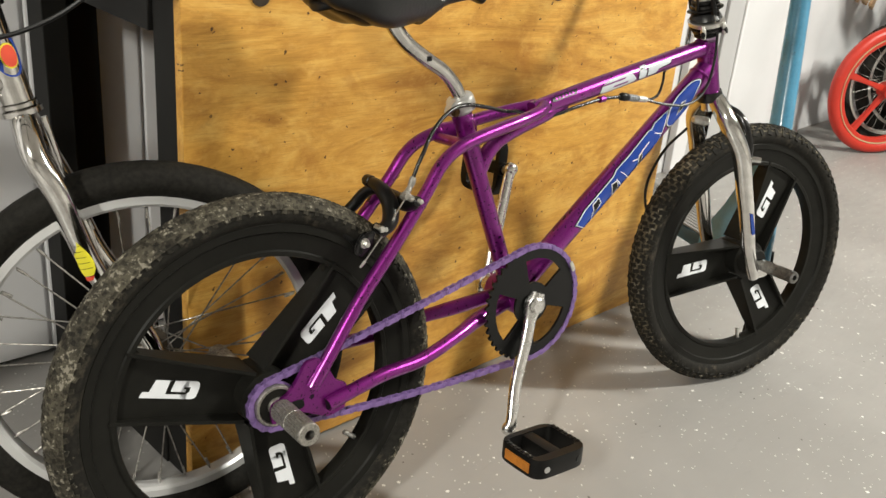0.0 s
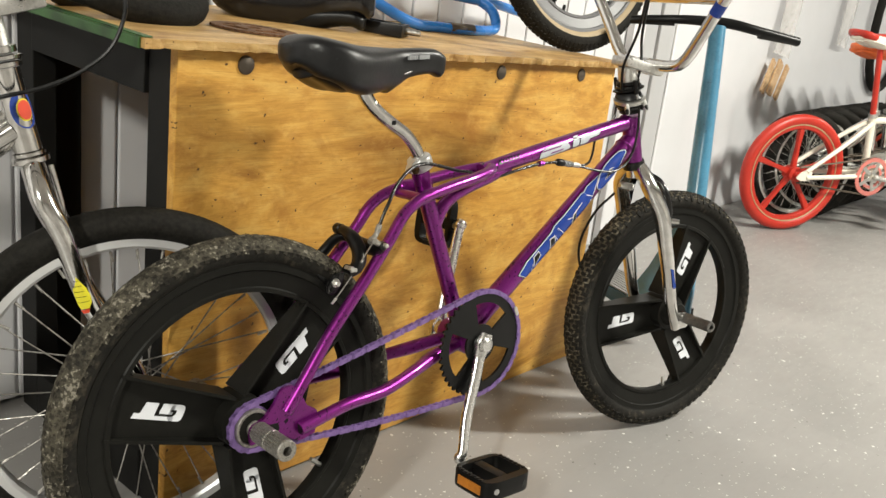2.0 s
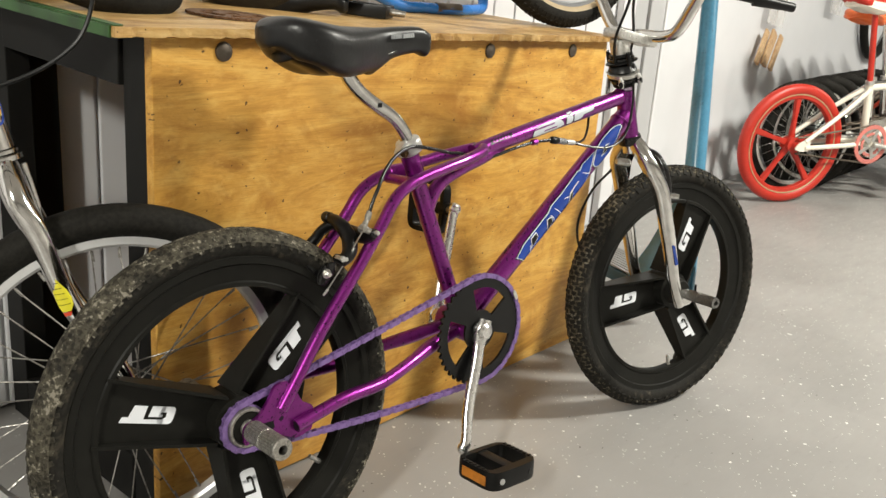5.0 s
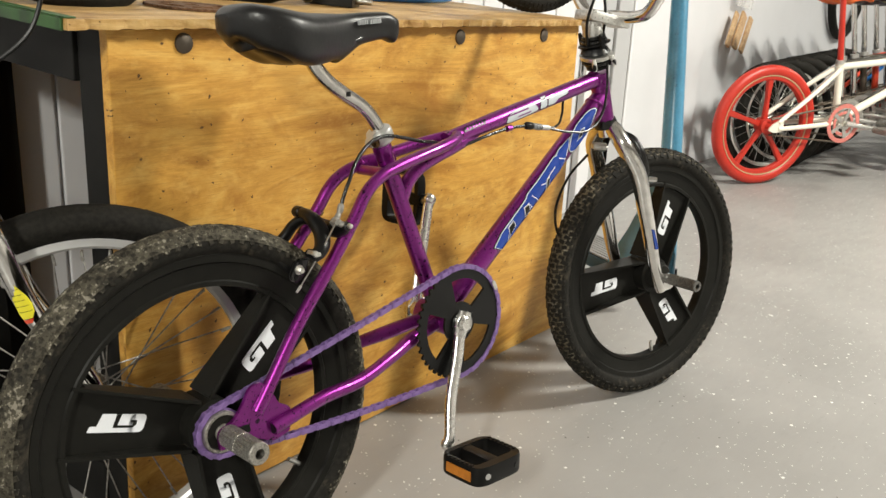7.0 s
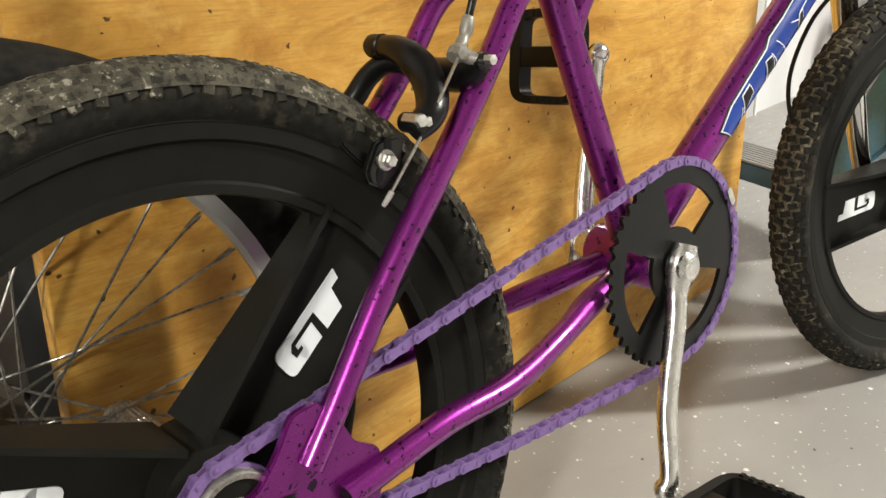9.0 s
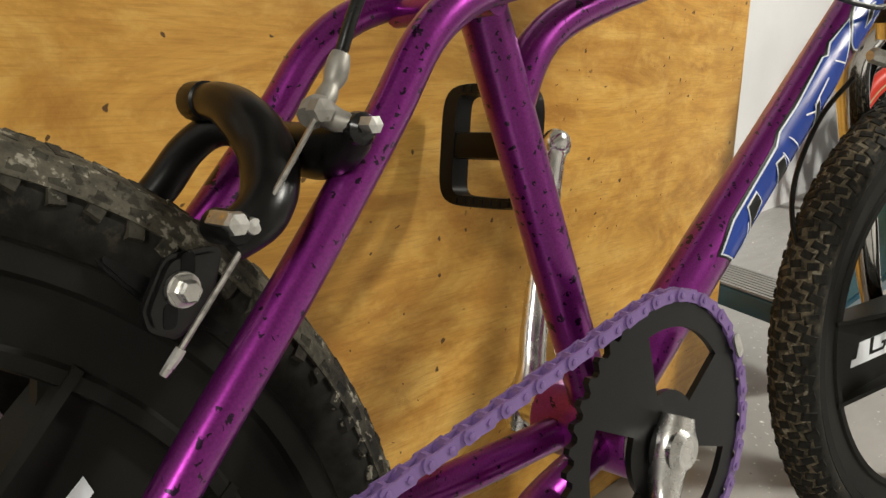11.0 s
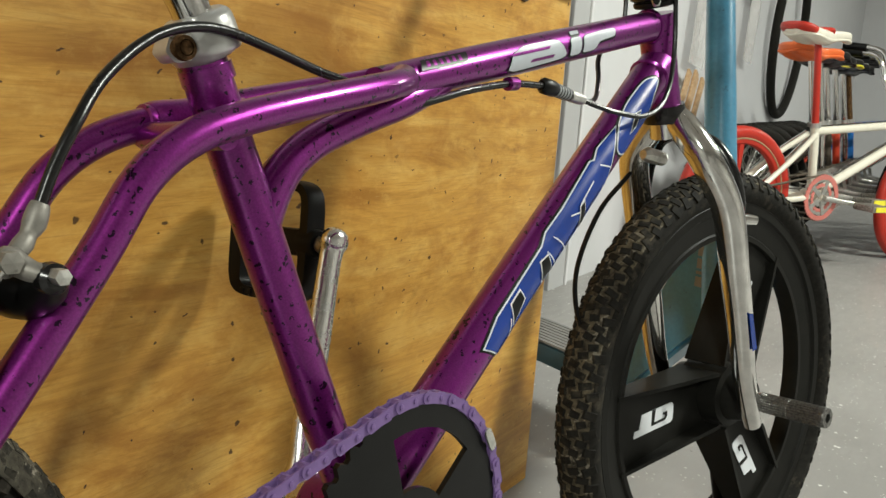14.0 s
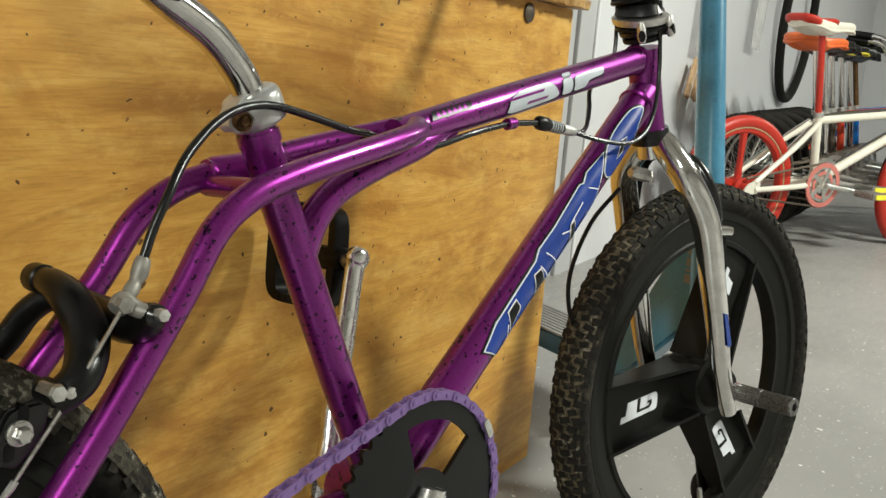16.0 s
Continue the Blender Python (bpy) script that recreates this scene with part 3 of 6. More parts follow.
# decals: plain shapes in their colours
dt_dir = np.array([0.836 - BB[0], 0.3697 - BB[1]])
dt_ang = math.degrees(math.atan2(dt_dir[1], dt_dir[0]))


def on_tube(outline, base, ang, r, lift):
    """A thin decal wrapped on the right side of a tube; outline in (along, round) metres."""
    bm = bmesh.new()
    loops = []
    for a, c in outline:
        th = c / r
        loops.append(bm.verts.new((a, -(r + lift) * math.cos(th), (r + lift) * math.sin(th))))
    f = bm.faces.new(loops)
    bmesh.ops.triangulate(bm, faces=[f])
    bmesh.ops.subdivide_edges(bm, edges=bm.edges, cuts=3, use_grid_fill=True)
    for v in bm.verts:
        d = math.hypot(v.co.y, v.co.z)
        k = (r + lift) / d
        v.co.y, v.co.z = v.co.y * k, v.co.z * k
    bmesh.ops.recalc_face_normals(bm, faces=bm.faces)
    for f in bm.faces:
        if f.normal.y > 0:
            f.normal_flip()
    bm.transform(Matrix.Translation((base[0], 0, base[1])) @ turn_y(ang))
    return bm


DT_R = 0.0184


def grown(points, g):
    """An outline pushed outwards by g."""
    p = [np.array(q, float) for q in points]
    area = sum(a[0] * b[1] - b[0] * a[1] for a, b in zip(p, p[1:] + p[:1]))
    out = []
    for a, b, c in zip(p[-1:] + p[:-1], p, p[1:] + p[:1]):
        u, v = (b - a) / np.hypot(*(b - a)), (c - b) / np.hypot(*(c - b))
        n = np.array([u[1] + v[1], -u[0] - v[0]]) * (1 if area > 0 else -1)
        n /= max(np.hypot(*n), 1e-6)
        out.append(tuple(b + n * g * min(1.6, 1 / max(0.4, math.sqrt((1 + u @ v) / 2)))))
    return out


STEPS = [(0.1490, 0.0030), (0.1765, 0.0075), (0.2530, 0.0085), (0.2665, 0.0118), (0.2965, 0.0112), (0.3560, 0.0135), (0.3600, 0.0112), (0.3740, 0.0145), (0.4070, 0.0122), (0.3815, 0.0015), (0.3500, -0.0080), (0.3420, -0.0125), (0.3140, -0.0040), (0.2990, -0.0125), (0.2680, -0.0130), (0.2560, -0.0080), (0.2330, -0.0135), (0.1950, -0.0140), (0.1640, -0.0105)]
RING = rounded([(0.3850, 0.0000), (0.4120, 0.0125), (0.4400, 0.0165), (0.4780, 0.0150), (0.4940, 0.0060), (0.4680, -0.0010), (0.4400, -0.0080), (0.4080, -0.0095)], 4, 0.35)
STEPS = [(a, c * (1.85 if c < 0 else 1.08) + 0.0026) for a, c in STEPS]
RING = [(a, c * (1.7 if c < 0 else 1.05) + 0.0014) for a, c in RING]
for grow, lift, mt, lb in ((0.0034, 0.0004, BLACK, "black outer outline of the decal"), (0.0013, 0.0007, WHITE, "white outline of the decal"), (0.0, 0.0010, BLUE, "scratched blue decal shape")):
    for shape in (STEPS, RING):
        bp("decal", on_tube(grown(shape, grow), BB, dt_ang, DT_R, lift), mt, lb)
for gap in ([(0.1850, -0.0045), (0.1930, 0.0075), (0.2075, 0.0078), (0.2065, 0.0010)], [(0.2330, -0.0060), (0.2410, 0.0060), (0.2510, 0.0042), (0.2490, -0.0070)], [(0.3000, -0.0100), (0.3120, 0.0030), (0.3190, 0.0030), (0.3110, -0.0100)], [(0.4150, 0.0010), (0.4360, 0.0070), (0.4440, 0.0050), (0.4280, 0.0005)]):
    bp("decal_gap", on_tube(grown(gap, 0.0012), BB, dt_ang, DT_R, 0.0013), WHITE, "white line in the decal")
    bp("decal_gap", on_tube(gap, BB, dt_ang, DT_R, 0.0016), BLACK, "dark gap in the decal")
for (a0, c0), (a1, c1) in (((0.1765, -0.0105), (0.1850, 0.0010)), ((0.2530, 0.0065), (0.2560, -0.0080)), ((0.2680, 0.0090), (0.2760, -0.0110)), ((0.3140, 0.0040), (0.3420, 0.0060)), ((0.3600, 0.0090), (0.3700, -0.0010)), ((0.2965, 0.0060), (0.3130, -0.0020))):
    L = math.hypot(a1 - a0, c1 - c0)
    ox, oc = -(c1 - c0) / L * 0.0006, (a1 - a0) / L * 0.0006
    bp("decal_line", on_tube([(a0 - ox, c0 - oc), (a1 - ox, c1 - oc), (a1 + ox, c1 + oc), (a0 + ox, c0 + oc)], BB, dt_ang, DT_R, 0.0012), WHITE, "thin white line in the decal")
tt_ang = math.degrees(math.atan2(0.0818, 0.382))
TT = ((0.4663, 0.3294), tt_ang, 0.0143)
for grow, lift, mt, lb in ((0.0012, 0.0004, BLACK, "dark shadow edge of the decal"), (0.0, 0.0008, SILVER_DECAL, "scratched silver-white decal shape")):
    for sh in ([(0.100, -0.0075), (0.106, 0.0035), (0.124, 0.0078), (0.172, 0.0078), (0.184, -0.0080), (0.110, -0.0100)], [(0.187, -0.0078), (0.1895, 0.0060), (0.2065, 0.0060), (0.204, -0.0078)], [(0.192, 0.0085), (0.194, 0.0120), (0.207, 0.0120), (0.2055, 0.0085)], [(0.2075, -0.0075), (0.210, 0.0060), (0.240, 0.0072), (0.266, 0.0072), (0.262, 0.0005), (0.234, -0.0010), (0.228, -0.0072)]):
        mid = (sum(a for a, c in sh) / len(sh), sum(c for a, c in sh) / len(sh))
        out = rounded([(a + math.copysign(grow, a - mid[0]), c + math.copysign(grow, c - mid[1]) - grow * 0.6) for a, c in sh], 3, 0.24)
        bp("decal", on_tube(out, *TT, lift), mt, lb)
for slit in ([(0.100, 0.0016), (0.104, 0.0036), (0.158, 0.0036), (0.155, 0.0016)], [(0.128, -0.0052), (0.131, -0.0030), (0.163, -0.0030), (0.161, -0.0052)]):
    bp("decal_gap", on_tube(slit, *TT, 0.0011), PURPLE, "dark slit in the decal")
bp("decal", on_tube([(0.030, 0.0050), (0.034, 0.0128), (0.084, 0.0128), (0.080, 0.0050)], (0.440, 0.3238), tt_ang, 0.0141, 0.0007), BLACK, "small black decal strip")
for k in range(6):
    bp("decal_bar", on_tube([(0.037 + k * 0.0068, 0.0068), (0.0380 + k * 0.0068, 0.0110), (0.0412 + k * 0.0068, 0.0110), (0.0402 + k * 0.0068, 0.0068)], (0.440, 0.3238), tt_ang, 0.0141, 0.0010), PURPLE, "small purple bar")


# wheels ------------------------------------------------------------
def tyre_mesh(R, r, flat=0.92, seg=96):
    prof = [(R - r + r * math.cos(a), r * flat * math.sin(a)) for a in np.linspace(-2.35, 2.35, 18)]
    return lathe(prof + [(R - 2.05 * r, 0.010), (R - 2.05 * r, -0.010)], seg, closed=True)


def knob_mesh(R, r, rows, count, size, height, seed, flat=0.92):
    """Blocks round the crown and shoulders of a tyre, in one mesh."""
    rnd, verts, faces = random.Random(seed), [], []
    for row, (ang, shift, sc) in enumerate(rows):
        for k in range(count):
            th = 2 * math.pi * (k + shift) / count
            a = ang + rnd.uniform(-0.02, 0.02)
            n = Vector((math.cos(a) * math.cos(th), math.sin(a), math.cos(a) * math.sin(th)))
            c = Vector(((R - r) * math.cos(th), 0, (R - r) * math.sin(th))) + n * (r - 0.001)
            c.y *= flat
            t = Vector((-math.sin(th), 0, math.cos(th)))
            s = n.cross(t)
            yaw = 0.25 * (1 if (k + row) % 2 else -1)
            t, s = t * math.cos(yaw) + s * math.sin(yaw), s * math.cos(yaw) - t * math.sin(yaw)
            base = len(verts)
            l, w = size * sc * rnd.uniform(0.85, 1.1), size * 0.62 * sc
            for h, q in ((0, 1.0), (height, 0.84)):
                for i, j in ((-1, -1), (1, -1), (1, 1), (-1, 1)):
                    verts.append(c + n * h + t * (i * w * q / 2) + s * (j * l * q / 2))
            faces += [tuple(base + i for i in f) for f in ((4, 5, 6, 7), (0, 1, 5, 4), (1, 2, 6, 5), (2, 3, 7, 6), (3, 0, 4, 7))]
    me = bpy.data.meshes.new("tread")
    me.from_pydata([tuple(v) for v in verts], [], faces)
    bm = bmesh.new()
    bm.from_mesh(me)
    bmesh.ops.recalc_face_normals(bm, faces=bm.faces)
    return bm


def mag_rim(R_rim):
    """The channelled rim of a moulded wheel, about y."""
    half = [(0.047, 0.0080), (0.046, 0.0105), (0.0405, 0.0105), (0.0385, 0.0085), (0.0165, 0.0130), (0.0145, 0.0160), (0.0025, 0.0168), (0.0, 0.0150)]
    return lathe([(R_rim - a, -y) for a, y in half] + [(R_rim - a, y) for a, y in half[::-1]], 96, closed=True)


def mag_blade(R_rim, a, half_in, half_out, web, flange_in, flange_out, hub_r):
    """One ribbed blade at the angle a."""
    blade = bmesh.new()
    x0, x1 = hub_r * 0.7, R_rim - 0.043
    flare = [(x0, half_in), (x1 - 0.026, half_out - 0.003), (x1 - 0.016, half_out + 0.002), (x1 - 0.008, half_out + 0.009), (x1 - 0.002, half_out + 0.019), (x1 + 0.001, half_out + 0.030)]
    prism([(a, -c) for a, c in flare] + [(a, c) for a, c in flare[::-1]], -web, web, blade)
    for s in (-1, 1):
        fl = bmesh.new()
        n = 7
        ring = []
        for k in range(n):
            f = k / (n - 1)
            x = x0 + (x1 - x0) * f
            z = s * (half_in + (half_out - half_in) * f) + s * 0.0
            h = flange_in + (flange_out - flange_in) * f
            ring.append([fl.verts.new((x, y, zz)) for y, zz in ((-h, z - 0.0022), (-h, z + 0.0022), (h, z + 0.0022), (h, z - 0.0022))])
        for p, q in zip(ring, ring[1:]):
            for k in range(4):
                fl.faces.new((p[k], p[(k + 1) % 4], q[(k + 1) % 4], q[k]))
        fl.faces.new(ring[0])
        fl.faces.new(ring[-1])
        bmesh.ops.recalc_face_normals(fl, faces=fl.faces)
        me = bpy.data.meshes.new("x")
        fl.to_mesh(me)
        blade.from_mesh(me)
        bpy.data.meshes.remove(me)
    blade.transform(turn_y(a))
    return blade


def mag_hub(hub_r, hub_half, flange_in):
    return lathe([(0.0, -hub_half), (hub_r * 0.62, -hub_half), (hub_r * 0.72, -hub_half + 0.004), (hub_r * 0.8, -flange_in - 0.002), (hub_r, -flange_in), (hub_r * 1.04, 0.0), (hub_r, flange_in), (hub_r * 0.8, flange_in + 0.002), (hub_r * 0.72, hub_half - 0.004), (hub_r * 0.62, hub_half), (0.0, hub_half)], 40)


def blade_mark(r0):
    """Plain white slanted shapes along x that stand on a wheel blade, and the dark slit in the first."""
    r0 += 0.003
    slab = rounded([(r0, -0.0125), (r0 + 0.022, -0.0125), (r0 + 0.026, 0.0125), (r0 + 0.003, 0.0125)], 4, 0.30)
    hook = [(r0 + a, c) for a, c in ((0.016, -0.0125), (0.060, -0.0125), (0.0655, 0.0045), (0.0740, 0.0045), (0.0765, 0.0125), (0.016, 0.0125))]
    slit = [(r0 + a, c) for a, c in ((0.0350, -0.0127), (0.0415, -0.0127), (0.0445, 0.0062), (0.0185, 0.0062), (0.0135, 0.0022), (0.0130, -0.0042), (0.0210, -0.0042), (0.0220, -0.0012), (0.0180, -0.0012), (0.0190, 0.0028), (0.0385, 0.0028))]
    return [[(r0 + (a - r0) * 0.94, c * 0.9) for a, c in sh] for sh in (slab, hook)], [(r0 + (a - r0) * 0.94, c * 0.9) for a, c in slit]


def mag_wheel(name, parent, m, angles, R, r, seed, peg_at, label, tread_mat, height, shoulder, peg_r, peg_mat, valve, pegs, blocks=82, block=0.0128, mud_mat=MUD, mud_lift=0.0006):
    w = part(name, mag_rim(R - 0.0315), MAG, parent, label)
    w.matrix_local = m
    part("wheel_hub", mag_hub(0.036, 0.048, 0.0265), MAG, w)
    for a in angles:
        part("blade", mag_blade(R - 0.0315, a, 0.031, 0.042, 0.004, 0.0265, 0.0110, 0.036), MAG, w, "ribbed black blade")
    part("tyre", tyre_mesh(R - height + 0.0002, 0.0195, 1.2), RUBBER, w, "knobbly black tyre with dried mud")
    rows = [(a, (i % 2) * 0.5, 1.0 if abs(a) < 0.9 else 1.15) for i, a in enumerate((-shoulder, -shoulder * 0.66, -shoulder * 0.33, 0.0, shoulder * 0.33, shoulder * 0.66, shoulder))]
    tr = part("tread", knob_mesh(R - height + 0.0002, 0.0195, rows, blocks, block, height, seed, 1.2), tread_mat, w, "muddy tread blocks", smooth=False)
    tr["kind"] = "stuff"
    r_in, r_sec = R - height + 0.0002, 0.0195
    part("mud_crust", lathe([(r_in - r_sec + (r_sec + mud_lift) * math.cos(a), (r_sec + mud_lift) * 1.2 * math.sin(a)) for a in np.linspace(-shoulder, shoulder, 14)] + [(r_in - r_sec + (r_sec - 0.002) * math.cos(a), (r_sec - 0.002) * 1.2 * math.sin(a)) for a in np.linspace(shoulder, -shoulder, 14)], 96, closed=True), mud_mat, w, "dried mud between the tread blocks")
    part("rim_line", lathe([(R - 0.0370, -0.0166), (R - 0.0362, -0.0172), (R - 0.0354, -0.0166), (R - 0.0362, -0.0160)], 96, closed=True), MAG, w)
    for a in angles:
        shapes, gap = blade_mark(0.080)
        for sh in shapes:
            part("mark", prism(sh, -0.0052, -0.0042), WHITE, w, "white mark on the blade", m=turn_y(a), smooth=False)
        part("mark_gap", prism(gap, -0.0054, -0.0049), MAG, w, m=turn_y(a), smooth=False)
    va = radians(valve)
    part("valve", tube([((R - 0.074) * math.cos(va), 0, (R - 0.074) * math.sin(va), 0.0038), ((R - 0.100) * math.cos(va), 0, (R - 0.100) * math.sin(va), 0.0034)], n=1, seg=10), ALLOY if peg_at > 0.06 else BLACK, w, "valve stem")
    for s in pegs:
        peg = bmesh.new()
        y0, y1, n = 0.061, 0.061 + peg_at, 96
        bands = [(y0, 1), (y0 + peg_at * 0.40, 1), (y0 + peg_at * 0.41, 0), (y0 + peg_at * 0.46, 0), (y0 + peg_at * 0.47, 1), (y1 - 0.009, 1), (y1 - 0.008, 0), (y1 - 0.002, 0)]
        loops = [[(peg_r * (0.93 if ribbed and (k // 2) % 2 else 1.0), y) for k in range(n)] for y, ribbed in bands]
        loops += [[(peg_r * q, y)] * n for q, y in ((0.93, y1), (0.45, y1), (0.45, y1 - 0.03))]
        loops = [[peg.verts.new((q * math.cos(2 * math.pi * k / n), s * y, q * math.sin(2 * math.pi * k / n))) for k, (q, y) in enumerate(lp2)] for lp2 in loops]
        for p, q in zip(loops, loops[1:]):
            for k in range(n):
                peg.faces.new((p[k], p[(k + 1) % n], q[(k + 1) % n], q[k]))
        peg.faces.new(loops[-1])
        peg.faces.new(loops[0])
        bmesh.ops.recalc_face_normals(peg, faces=peg.faces)
        part("axle_peg", peg, peg_mat, w, "knurled steel axle peg", smooth=False)
    return w


HUB = (-0.001, -0.004)
REAR_R = 0.258
rear = mag_wheel("rear_wheel", bike, UP @ Matrix.Translation((HUB[0], -0.004, HUB[1])), (163, 43, 283), REAR_R, 0.026, 3, 0.072, "black three-spoke rear wheel", RUBBER_MUD, 0.0024, 1.32, 0.0145, PEG_DULL, 322, (-1, 1), 104, 0.0100, CRUST, 0.0013)

# front assembly turns about the head tube
HT_LOW, HT_HIGH, FHUB = Vector((0.8545, 0, 0.3285)), Vector((0.8295, 0, 0.4160)), Vector((1.0086, 0.0, 0.0073))
AXIS = (HT_HIGH - HT_LOW).normalized()
STEER = Matrix.Translation(HT_LOW) @ Matrix.Rotation(radians(-11), 4, AXIS) @ Matrix.Translation(-HT_LOW)
front = mag_wheel("front_wheel", bike, UP @ STEER @ Matrix.Translation(FHUB + Vector((0, 0.0096, 0))) @ Matrix.Rotation(radians(-3), 4, "X"), (186, 306, 66), 0.258, 0.026, 5, 0.078, "black three-spoke front wheel", RUBBER, 0.0026, 1.1, 0.0112, PEG, 280, (-1,))


def fp(name, bm, mat, label="", smooth=True):
    return part(name, bm, mat, bike, label, UP @ STEER, smooth)


def on_axis(d, fwd=0.0, y=0.0):
    q = HT_LOW + AXIS * d + Vector((AXIS.z, 0, -AXIS.x)) * fwd
    return (q.x, y, q.z)


def ahead(d, fwd, y, r):
    return (*on_axis(d, fwd, y), r)


for s in (-1, 1):
    fp("fork_leg", tube([(0.862, s * 0.004, 0.322, 0.0150), (0.864, s * 0.022, 0.308, 0.0158), (0.872, s * 0.044, 0.278, 0.0160), (0.897, s * 0.056, 0.232, 0.0158), (0.920, s * 0.0575, 0.165, 0.0150), (0.938, s * 0.0575, 0.115, 0.0140), (0.957, s * 0.0575, 0.055, 0.0125), (0.974, s * 0.0575, 0.015, 0.0112), (0.986, s * 0.0575, -0.010, 0.0094)], n=6, seg=20), CHROME, "chrome fork leg")
    fp("fork_dropout", prism(rounded([(0.972, -0.012), (1.016, -0.010), (1.022, 0.010), (1.008, 0.024), (0.974, 0.026)], 3, 0.3), s * 0.0575 - 0.003, s * 0.0575 + 0.003), CHROME)
    fp("brake_boss", tube([(0.918, s * 0.056, 0.222, 0.0062), (0.930, s * 0.062, 0.221, 0.0058), (0.936, s * 0.066, 0.2205, 0.0050)], n=1, seg=12), CHROME)
fp("fork_sticker", prism([(0.929, 0.125), (0.936, 0.124), (0.951, 0.085), (0.944, 0.083)], -0.0731, -0.0722), BLUE, "small blue sticker")
fp("fork_crown", tube([ahead(0.0, 0, 0, 0.0150), ahead(-0.028, 0.001, 0, 0.0165)], n=1, seg=18), CHROME)
fp("headset_cup", tube([ahead(-0.012, 0, 0, 0.0215), ahead(-0.006, 0, 0, 0.0225), ahead(0.004, 0, 0, 0.0205)], n=2, seg=24), BLACK_GLOSS, "black headset cup")
def rotor(d, h, r0, r1, mt, tilt, label):
    """One ring of the cable rotor round the steering axis, tipped a little."""
    prof = [(r0 * 0.93, 0.0), (r0, 0.0012), (r1, h - 0.0012), (r1 * 0.93, h)]
    bm = lathe(prof, 30, axis="Z")
    lean = math.degrees(math.atan2(AXIS.x, AXIS.z))
    bm.transform(Matrix.Translation(on_axis(d)) @ Matrix.Rotation(radians(lean), 4, "Y") @ Matrix.Rotation(radians(tilt), 4, "X"))
    fp("rotor_ring", bm, mt, label)


for d, h, r0, r1, mt, tilt, lb in ((0.100, 0.006, 0.0200, 0.0205, BLACK, 0, "black headset ring"), (0.107, 0.007, 0.0225, 0.0235, BLACK_GLOSS, 0, "black headset cap"), (0.114, 0.004, 0.0275, 0.0275, BLACK, 4, "black rotor plate"), (0.1195, 0.009, 0.0290, 0.0305, ALLOY, 6, "silver tipped rotor plate"), (0.130, 0.012, 0.0265, 0.0215, VINYL, 5, "dark rubber rotor boot"), (0.1435, 0.0045, 0.0295, 0.0295, BLACK, -5, "black rotor plate"), (0.149, 0.006, 0.0240, 0.0235, BLACK_GLOSS, 0, "black rotor bearing"), (0.156, 0.006, 0.0220, 0.0215, BLACK, 0, "black spacer")):
    rotor(d, h, r0, r1, mt, tilt, lb)
for fwd, y in ((0.012, -0.029), (-0.024, -0.020), (0.012, 0.029)):
    fp("cable_barrel", tube([ahead(0.103, fwd, y, 0.0030), ahead(0.108, fwd, y, 0.0046), ahead(0.118, fwd, y, 0.0046), ahead(0.124, fwd, y, 0.0026)], n=1, seg=10), ALLOY, "silver cable barrel")
    fp("rotor_lug", tube([ahead(0.1105, fwd * 0.4, y * 0.5, 0.0062), ahead(0.1105, fwd * 1.15, y * 1.15, 0.0062)], n=1, seg=10, flat=0.6), BLACK, "black rotor lug")
for y in (-0.027, 0.027):
    fp("cable_barrel", tube([ahead(0.140, -0.006, y, 0.0040), ahead(0.156, -0.006, y, 0.0046), ahead(0.166, -0.008, y, 0.0030)], n=1, seg=10), BLACK, "black cable barrel")
    fp("inner_wire", tube([ahead(0.126, -0.004, y * 1.04, 0.0008), ahead(0.141, -0.006, y, 0.0008)], n=1, seg=6), STEEL)
fp("stem_body", tube([ahead(0.162, 0, 0, 0.0178), ahead(0.186, 0, 0, 0.0178), ahead(0.190, 0, 0, 0.0160)], n=1, seg=22), ALLOY, "silver stem")
arm = box(-0.018, 0.078, -0.024, 0.024, -0.009, 0.009, 0.004)
arm.transform(Matrix.Translation(on_axis(0.196)) @ turn_y(-9))
fp("stem_arm", arm, ALLOY, "silver stem clamp")
for s in (-1, 1):
    bolt = lathe([(0.0, 0.012), (0.004, 0.012), (0.0045, 0.009), (0.0045, 0.0)], 12, axis="Z", at=(0.034, s * 0.013, 0))
    bolt.transform(Matrix.Translation(on_axis(0.196)) @ turn_y(-9))
    fp("stem_bolt", bolt, STEEL)
BAR = Vector(on_axis(0.180, 0.058))
path = [(0, 0, 0), (0, 0.05, 0.0), (0.0, 0.085, 0.012), (-0.004, 0.125, 0.065), (-0.012, 0.175, 0.135), (-0.016, 0.215, 0.185), (-0.020, 0.25, 0.205), (-0.04, 0.31, 0.212), (-0.06, 0.36, 0.215)]
full = [(BAR.x + a, -b, BAR.z + c) for a, b, c in path[:0:-1]] + [(BAR.x + a, b, BAR.z + c) for a, b, c in path]
fp("handlebar", tube(full, 0.0111, n=5, seg=16), CHROME, "chrome high-rise handlebar")
fp("handlebar_crossbar", tube([(BAR.x - 0.010, -0.165, BAR.z + 0.120), (BAR.x - 0.010, 0.165, BAR.z + 0.120)], 0.008, n=1, seg=12), CHROME)
for s in (-1, 1):
    fp("grip", tube([(BAR.x - 0.030, s * 0.28, BAR.z + 0.209), (BAR.x - 0.044, s * 0.32, BAR.z + 0.2128), (BAR.x - 0.062, s * 0.366, BAR.z + 0.2155)], 0.0155, n=3, seg=14), BLACK, "black rubber grip")
